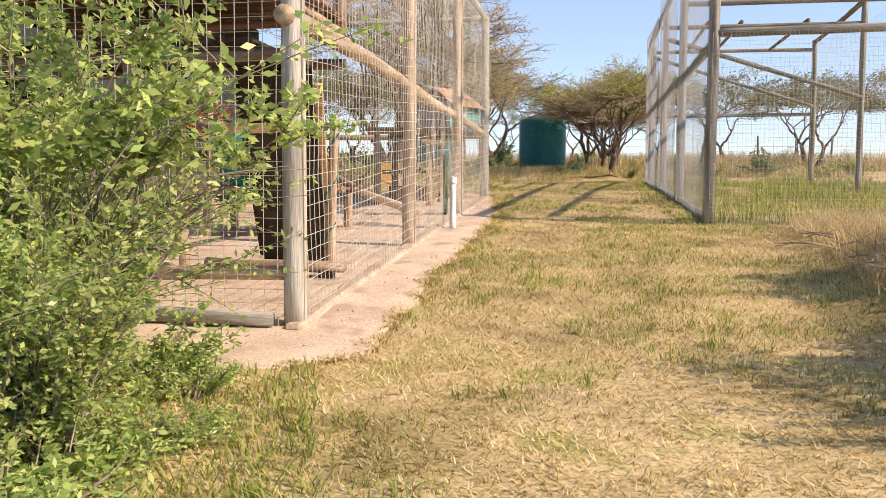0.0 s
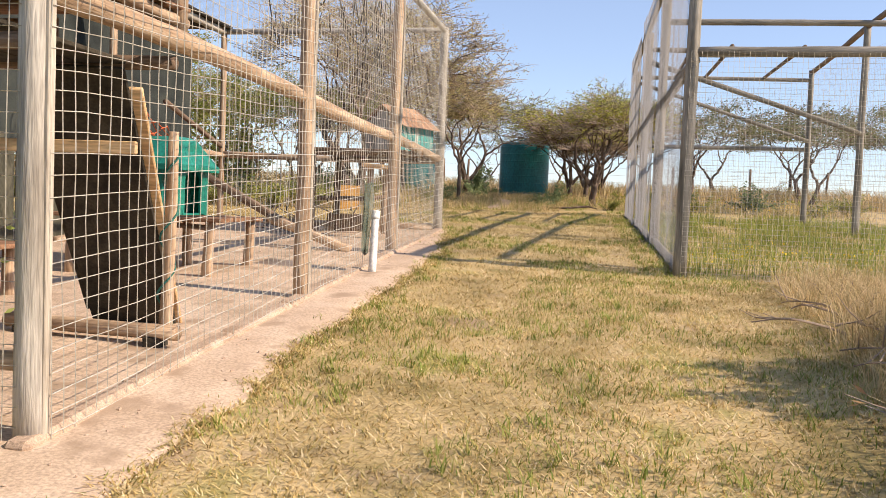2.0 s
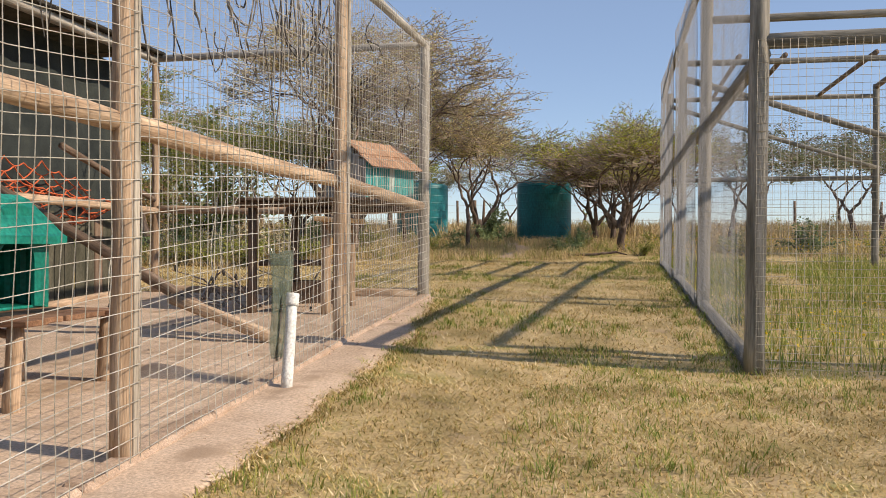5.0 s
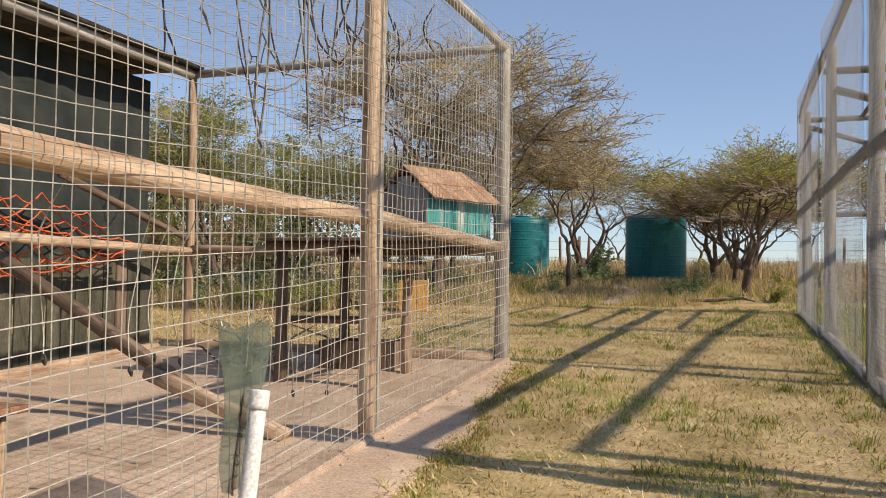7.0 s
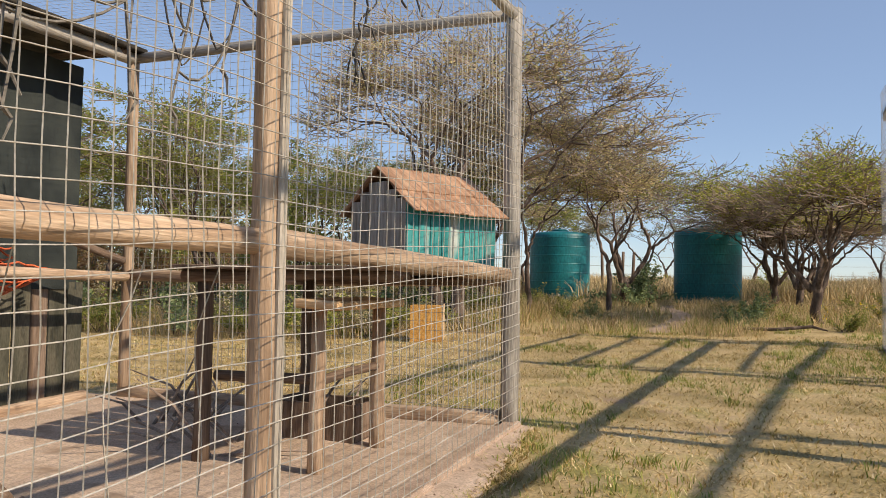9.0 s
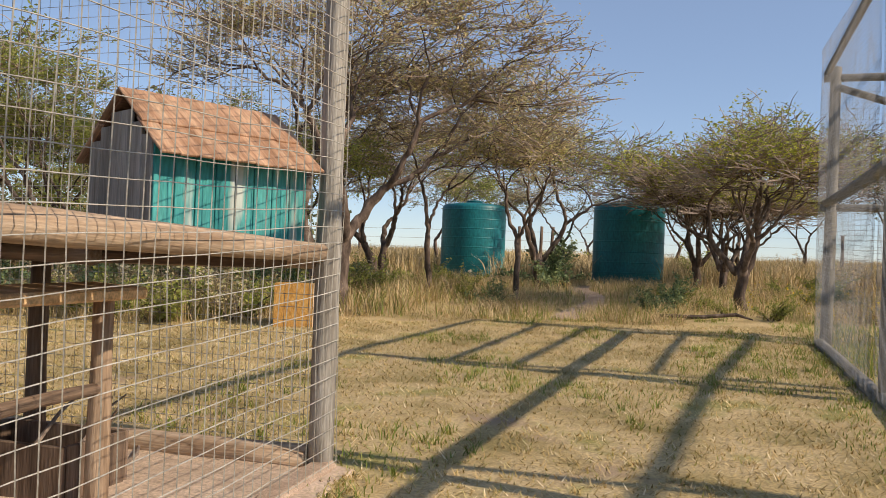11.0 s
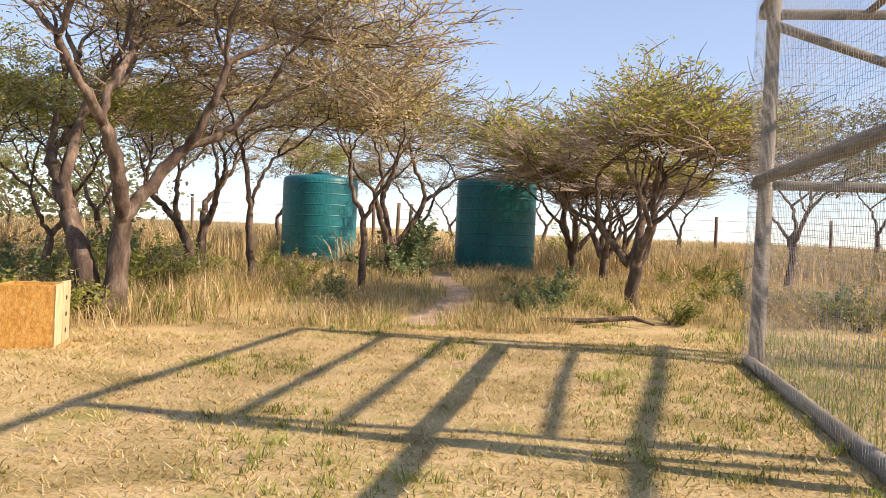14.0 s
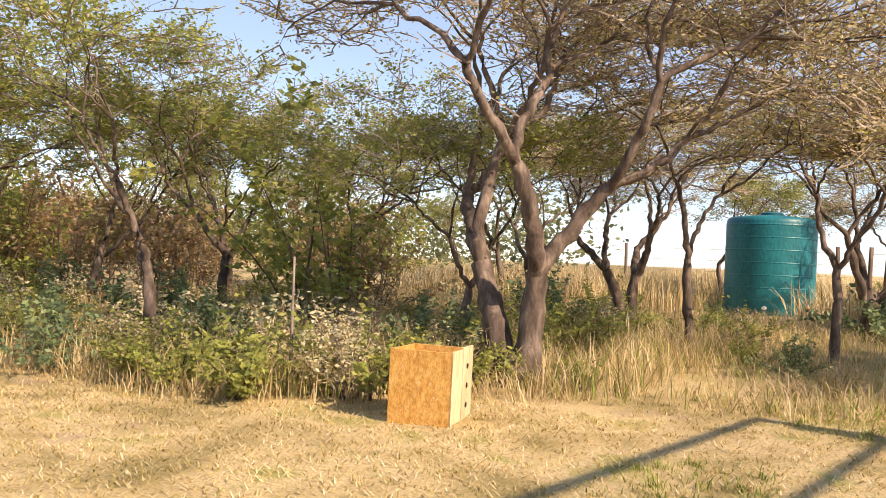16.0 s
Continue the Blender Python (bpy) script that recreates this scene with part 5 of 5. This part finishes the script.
# ---- grass ----
def blades(name, xy, h, width, material, lean=0.5, label="", seed=1, category="grass", short=False):
    """One blade at each place: bent, or one tapering piece where the grass is short."""
    rs = np.random.RandomState(seed)
    n = len(xy)
    z = np.array([rise(x, y) for x, y in xy])
    p = np.column_stack([xy, z - 0.005])
    a = rs.uniform(0, 6.283, n)
    hh = rs.uniform(h[0], h[1], n)
    ln = np.clip(np.abs(rs.normal(lean, 0.35, n)), 0, 2.5)
    d = np.column_stack([np.cos(a), np.sin(a), np.zeros(n)])
    s = np.column_stack([-np.sin(a), np.cos(a), np.zeros(n)]) * (width * rs.uniform(0.6, 1.3, n))[:, None] / 2
    up = np.column_stack([np.zeros(n), np.zeros(n), hh])
    mid = p + up * 0.55 + d * (hh * ln * 0.35)[:, None]
    tip = p + up * (1 - 0.12 * ln)[:, None].clip(0.3, 1) + d * (hh * ln)[:, None]
    o = np.arange(n)[:, None] * (4 if short else 5)
    v = np.stack([p - s, p + s, tip + s * 0.25, tip - s * 0.25] if short else [p - s, p + s, mid + s * 0.8, mid - s * 0.8, tip], 1).reshape(-1, 3)
    f = o + np.array([0, 1, 2, 3]) if short else [list(q) for q in (o + np.array([0, 1, 2, 3]))] + [list(q) for q in (o + np.array([3, 2, 4]))]
    me = bpy.data.meshes.new(name)
    me.from_pydata(v.tolist(), [], [[int(i) for i in q] for q in f])
    me.materials.append(material)
    return tagged(new(name, me), label, category, kind="stuff")


def scatter(seed, n, x0, x1, y0, y1, keep):
    rs = np.random.RandomState(seed)
    q = np.column_stack([rs.uniform(x0, x1, n), rs.uniform(y0, y1, n)])
    return q[[keep(x, y) for x, y in q]]


def on_sand(x, y):
    return 4.6 < y < 17.4 and x < path_edge(y) - abs(random.gauss(0, 0.16))


def worn(x, y):
    """How bare the lawn is, 0 to 1."""
    return 0.5 + 0.9 * noise.noise((x * 0.8, y * 0.8, 21)) + 0.4 * noise.noise((x * 2.3, y * 2.3, 5))


def footpath(x, y):
    return 26.6 < y < 35 and abs(x - (-1.75 - 0.08 * (y - 27) + 0.25 * math.sin(y * 0.9))) < 0.22 + 0.14 * noise.noise((x * 3, y * 3, 4))


def lawn_keep(x, y):
    return not on_sand(x, y) and not footpath(x, y) and random.random() > 0.55 * max(0, min(1, worn(x, y) - 0.35)) and x > -14


def green_keep(x, y):
    edge = not on_sand(x, y) and on_sand(x - 0.28, y) and y > 6
    return not on_sand(x, y) and not footpath(x, y) and (edge or noise.noise((x * 0.7, y * 0.7, 40)) > (0.0 if y < 13 else 0.08) or (abs(x - 1.6) < 0.3 and y > 11))


blades("lawn_grass", scatter(1, 105000, -2.4, 2.8, 2.2, 12.0, lawn_keep), (0.016, 0.042), 0.0085, L_LAWN, 1.6, "short dry straw-yellow mown grass", 1, short=True)
blades("lawn_grass", scatter(2, 80000, -4.0, 6.0, 12.0, 26.8, lawn_keep), (0.02, 0.05), 0.012, L_LAWN, 1.5, "short dry straw-yellow mown grass", 2, short=True)
blades("lawn_grass", scatter(3, 52000, -13.0, -4.0, 17.3, 25.0, lawn_keep), (0.018, 0.048), 0.012, L_LAWN, 1.5, "short dry straw-yellow mown grass", 3, short=True)
blades("green_grass", scatter(4, 34000, -1.6, 2.6, 2.2, 14.0, green_keep), (0.02, 0.06), 0.006, L_GREENGRASS, 0.8, "green tufts growing through the dry lawn", 4)
blades("green_grass", scatter(5, 36000, -4.0, 6.2, 13.0, 27.5, green_keep), (0.03, 0.07), 0.009, L_GREENGRASS, 0.8, "green tufts growing through the dry lawn", 5)
blades("pen_grass", scatter(6, 26000, 1.9, 8.0, 12.8, 27.0, lambda x, y: noise.noise((x, y, 7)) > -0.25), (0.05, 0.24), 0.010, L_GREENGRASS, 0.5, "taller green grass growing inside the cage", 6)
blades("front_weeds", scatter(7, 6000, -3.4, -0.9, 2.0, 4.8, lambda x, y: noise.noise((x * 2, y * 2, 7)) > -0.1 and x < -1.9 + 0.8 * (4.8 - y) / 2.8 + 0.4), (0.03, 0.12), 0.009, L_GREENGRASS, 0.9, "green weeds at the foot of the shrub", 7)
blades("bank_straw", scatter(8, 26000, 1.75, 4.6, 2.5, 12.3, lambda x, y: x > 1.95 + 0.10 * (y - 4) + 0.2 * noise.noise((y, 2, 2)) and random.random() < 0.85), (0.10, 0.48), 0.006, L_STRAW, 0.9, "tall dry straw grass on the bank", 8)


def grove_keep(x, y):
    edge = thicket_edge(x) - 0.1 + 0.5 * noise.noise((x * 0.6, 4, 4)) + (0.8 if x > 0 else 0)
    return y > edge and not footpath(x, y) and not (abs(x + 1.76) < 1.0 and abs(y - 37.6) < 1.0) and random.random() < 0.5 + 0.8 * noise.noise((x * 0.5, y * 0.5, 60))


blades("grove_grass", scatter(9, 120000, -16, 9, 22.2, 36, grove_keep), (0.08, 0.38), 0.009, L_STRAW, 1.0, "dry knee-high straw grass beneath the acacias", 9)
blades("thicket_grass", scatter(41, 16000, -15, -4.5, 22.6, 30, lambda x, y: y > thicket_edge(x) + 0.15 and noise.noise((x * 1.3, y * 1.3, 33)) > -0.2), (0.18, 0.62), 0.011, L_STRAW, 0.6, "tall dry grass standing through the thicket's undergrowth", 41)
blades("thicket_grass", scatter(42, 9000, -15, -4.5, 22.6, 30, lambda x, y: y > thicket_edge(x) + 0.3 and noise.noise((x * 1.3, y * 1.3, 73)) > 0), (0.15, 0.5), 0.013, L_GREENGRASS, 0.6, "green weeds standing through the thicket's undergrowth", 42)
blades("grove_grass", scatter(10, 16000, -12, 8, 25.5, 33, grove_keep), (0.08, 0.3), 0.011, L_GREENGRASS, 0.6, "green grass among the straw", 10)
blades("field_grass", scatter(11, 24000, -40, 40, 46, 75, lambda x, y: not (abs(x + 1.76) < 1.05 and abs(y - 37.6) < 1.05) and not (abs(x + 6.6) < 1.05 and abs(y - 38.6) < 1.05)), (0.2, 0.55), 0.03, L_STRAW, 0.4, "tall pale dry grass of the open field", 11)


def flowers(seed, n, x0, x1, y0, y1, h0, h1):
    rs = np.random.RandomState(seed)
    q = [(x, y, rise(x, y) + rs.uniform(h0, h1)) for x, y in scatter(seed, n, x0, x1, y0, y1, lambda x, y: noise.noise((x, y, 90)) > 0.0)]
    tagged(new("yellow_flower_patch", leaves_mesh("yellow_flower_patch", q, 0.035, L_FLOWER, 0.9, 0.3, seed)), "small yellow wildflowers in the grass", "flowers", kind="stuff")


blades("field_grass", scatter(31, 24000, -16, 14, 35.5, 47, lambda x, y: not (abs(x + 1.76) < 1.05 and y < 38.7) and not (abs(x + 6.6) < 1.05 and y < 39.7)), (0.4, 0.95), 0.022, L_STRAW, 0.5, "tall pale dry grass of the open field", 31)
flowers(12, 1300, 1.0, 7.5, 26.6, 33, 0.15, 0.4)
flowers(13, 260, 2.0, 5, 13.2, 17, 0.08, 0.2)


def tufts(name, seed, n, per, area, keep, h, width, material, label):
    """Clumps of longer blades."""
    rs = np.random.RandomState(seed)
    c = scatter(seed, n, *area, keep)
    q = np.repeat(c, per, 0) + rs.normal(size=(len(c) * per, 2)) * 0.03
    blades(name, q, h, width, material, 1.0, label, seed)


def verge_keep(x, y):
    return abs(x - path_edge(y)) < 0.09 + 0.14 * noise.noise((y * 2.2, x * 3, 12))


blades("verge_grass", scatter(25, 50000, -2.0, -0.9, 4.75, 17.2, verge_keep), (0.02, 0.06), 0.009, L_LAWN, 1.4, "dry grass fraying over the edge of the sand", 25)
tufts("verge_grass", 26, 700, 8, (-2.0, -0.9, 4.75, 17.2), verge_keep, (0.02, 0.06), 0.008, L_GREENGRASS, "green grass fraying over the edge of the sand")
tufts("straw_tuft_grass", 21, 1300, 12, (-1.5, 2.6, 2.4, 13), lawn_keep, (0.02, 0.05), 0.006, L_LAWN, "dry tufts standing out of the mown lawn")
tufts("straw_tuft_grass", 22, 3400, 12, (-13, 2.2, 13, 26.6), lawn_keep, (0.02, 0.055), 0.007, L_LAWN, "dry tufts standing out of the mown lawn")
tufts("green_tuft_grass", 23, 500, 14, (-1.6, 2.4, 3, 14), green_keep, (0.04, 0.11), 0.007, L_GREENGRASS, "green tufts in the mown lawn")
tufts("green_tuft_grass", 24, 900, 14, (-4, 2.4, 13, 28), green_keep, (0.04, 0.12), 0.009, L_GREENGRASS, "green tufts in the mown lawn")

g = Geo()
for j in range(46):
    y = 26.6 + j * 0.18
    c = -1.75 - 0.08 * (y - 27) + 0.25 * math.sin(y * 0.9)
    for i in range(7):
        u = i / 6 * 2 - 1
        x = c + u * (0.30 + 0.05 * noise.noise((y * 2, u, 0)))
        g.v.append((x, y, rise(x, y) + (0.012 if abs(u) < 0.9 and 0 < j < 45 else -0.02)))
g.f = [(j * 7 + i, j * 7 + i + 1, j * 7 + 8 + i, j * 7 + 7 + i) for j in range(45) for i in range(6)]
tagged(part("footpath", g, M_CONCRETE, smooth=True), "narrow bare sandy footpath leading to the water tank", "path", kind="structure")

fb = thing("fallen_branch", (0.5, 27.4, rise(0.5, 27.4)), "dry fallen branch lying on the grass", "branch")
part("limb", Geo().tube([(-0.4, 27.3, rise(0, 27.3) + 0.05), (0.2, 27.35, rise(0, 27.3) + 0.05), (0.8, 27.4, rise(0, 27.3) + 0.12), (1.05, 27.2, rise(0, 27.3) + 0.06)], [0.03, 0.035, 0.03, 0.012], 7, 0.1), M_BARK, fb)

stick = thing("dead_stick", (-7.3, 24.1, rise(-7.3, 24.1)), "pale dead upright stick at the thicket edge", "stick")
pole("shaft", (-7.3, 24.1, rise(-7.3, 24.1) - 0.05), (-7.38, 24.15, rise(-7.3, 24.1) + 1.35), 0.022, 0.012, M_BARK_PALE, stick, bend=0.03)

ff = thing("field_fence", (0, 45, rise(0, 45)), "old wire stock fence on leaning posts across the field", "fence")
for x in (-13, -9.5, -5.6, -4.9, -4.55, -2, 1.5, 4.9, 8.5, 12, 16):
    y = 41.0 if -6 < x < -4 else 45 + rnd(-0.3, 0.3)
    pole("post", (x, y, rise(x, y) - 0.05), (x + rnd(-0.1, 0.1), y, rise(x, y) + 1.6), 0.06, 0.05, M_POLE_DARK, ff)
for k in range(4):
    part("wire", Geo().tube([(x, 45, rise(x, 45) + 0.4 + 0.35 * k) for x in np.arange(-30, 31, 4)], [0.006] * 16, 3, cap=False), M_WIRE, ff)

# ---- clods, chips and dead leaves on the sand ----
g = Geo()
RC = random.Random(91)
for k in range(170):
    y = RC.uniform(4.9, 17.2)
    x = RC.uniform(-1.85, path_edge(y) - 0.02) if k % 3 else RC.uniform(-6, -2.1)
    s = RC.uniform(0.004, 0.016) if k % 12 else RC.uniform(0.015, 0.03)
    m = Euler((RC.uniform(-0.4, 0.4), RC.uniform(-0.4, 0.4), RC.uniform(0, 6))).to_matrix()
    g.box((x, y, rise(x, y) + 0.03 + s * 0.3), (s * 2, s * RC.uniform(0.8, 1.8), s), m, s * 0.3, RC.uniform(0.5, 0.9))
tagged(part("clod", g, M_CONCRETE), "small dark clods and chips scattered on the sand", "debris", kind="stuff")

# ---- far woods on the rise ----
rs = np.random.RandomState(5)
q = []
for k in range(120):
    cy, r = rs.uniform(50, 66), rs.uniform(1.5, 3.2)
    cx = -1 - (cy - 18) * rs.uniform(0.55, 2.3)
    h = rs.uniform(2.2, 4.6)
    q += [(cx + r * rs.normal() * 0.6, cy + r * rs.normal() * 0.6, rise(cx, cy) + h * rs.uniform(0.1, 1.0)) for i in range(200)]
tagged(new("far_woods", leaves_mesh("far_woods", q, 0.3, L_GREY, 0.6, 0.5, 8)), "grey-green bushland along the rise beyond the field", "woods", kind="stuff")

# ---- dead branches lying on the bank ----
for k in range(9):
    x, y = RC.uniform(2.35, 3.0), RC.uniform(4.2, 9.5)
    t = thing("dead_branch", (x, y, rise(x, y)), "pale dead branch caught in the dry grass of the bank", "branch", "dead branches")
    w, ln = RC.uniform(1.8, 4.2), RC.uniform(0.4, 0.75)
    pts = [(x + ln * u * math.cos(w) + 0.05 * math.sin(7 * u + k), y + ln * u * math.sin(w) + 0.05 * math.cos(6 * u), rise(x, y) + 0.06 + 0.32 * u * (1.2 - u)) for u in np.linspace(0, 1, 8)]
    limb_ob = part("limb", Geo().tube(pts, [0.012 - 0.001 * i for i in range(8)], 5, 0.08), M_TWIG, t)
    for j in (3, 5, 6):
        p = Vector(pts[j])
        d = Vector((RC.uniform(-1, 1), RC.uniform(-1, 1), RC.uniform(-0.1, 0.7))).normalized()
        part("side_twig", Geo().tube([p, p + d * 0.14, p + d * 0.26 + Vector((0, 0, 0.04))], [0.006, 0.004, 0.002], 4), M_TWIG, t)

# ---- log along the foot of the cage's front ----
log = thing("ground_log", (-3.3, 5.6, rise(-3.3, 5.6)), "weathered log laid on the sand along the cage foot", "log")
pole("trunk", (-2.08, 5.58, rise(-2.08, 5.58) + 0.075), (-4.6, 5.6, rise(-4.6, 5.6) + 0.08), 0.055, 0.06, M_POLE_PEN, log, bend=0.03)

# ---- dry brush lying on the sand of the enclosure ----
for cx, cy in ((-3.9, 15.6), (-4.6, 16.4), (-3.2, 16.5)):
    t = thing("dry_brush", (cx, cy, rise(cx, cy)), "heap of bare dry branches lying on the sand", "branches", "dry brush heaps")
    for k in range(9):
        w, ln = RC.uniform(0, 6.28), RC.uniform(0.4, 0.95)
        x, y = cx + RC.uniform(-0.3, 0.3), cy + RC.uniform(-0.25, 0.25)
        z = rise(x, y) + 0.03
        tip = RC.uniform(0.05, 0.6)
        part("branch", Geo().tube([(x, y, z), (x + ln * 0.5 * math.cos(w), y + ln * 0.5 * math.sin(w), z + tip * 0.6 + 0.03), (x + ln * math.cos(w + 0.2), y + ln * math.sin(w + 0.2), z + tip)], [0.016, 0.012, 0.005], 5, 0.08), M_TWIG, t)
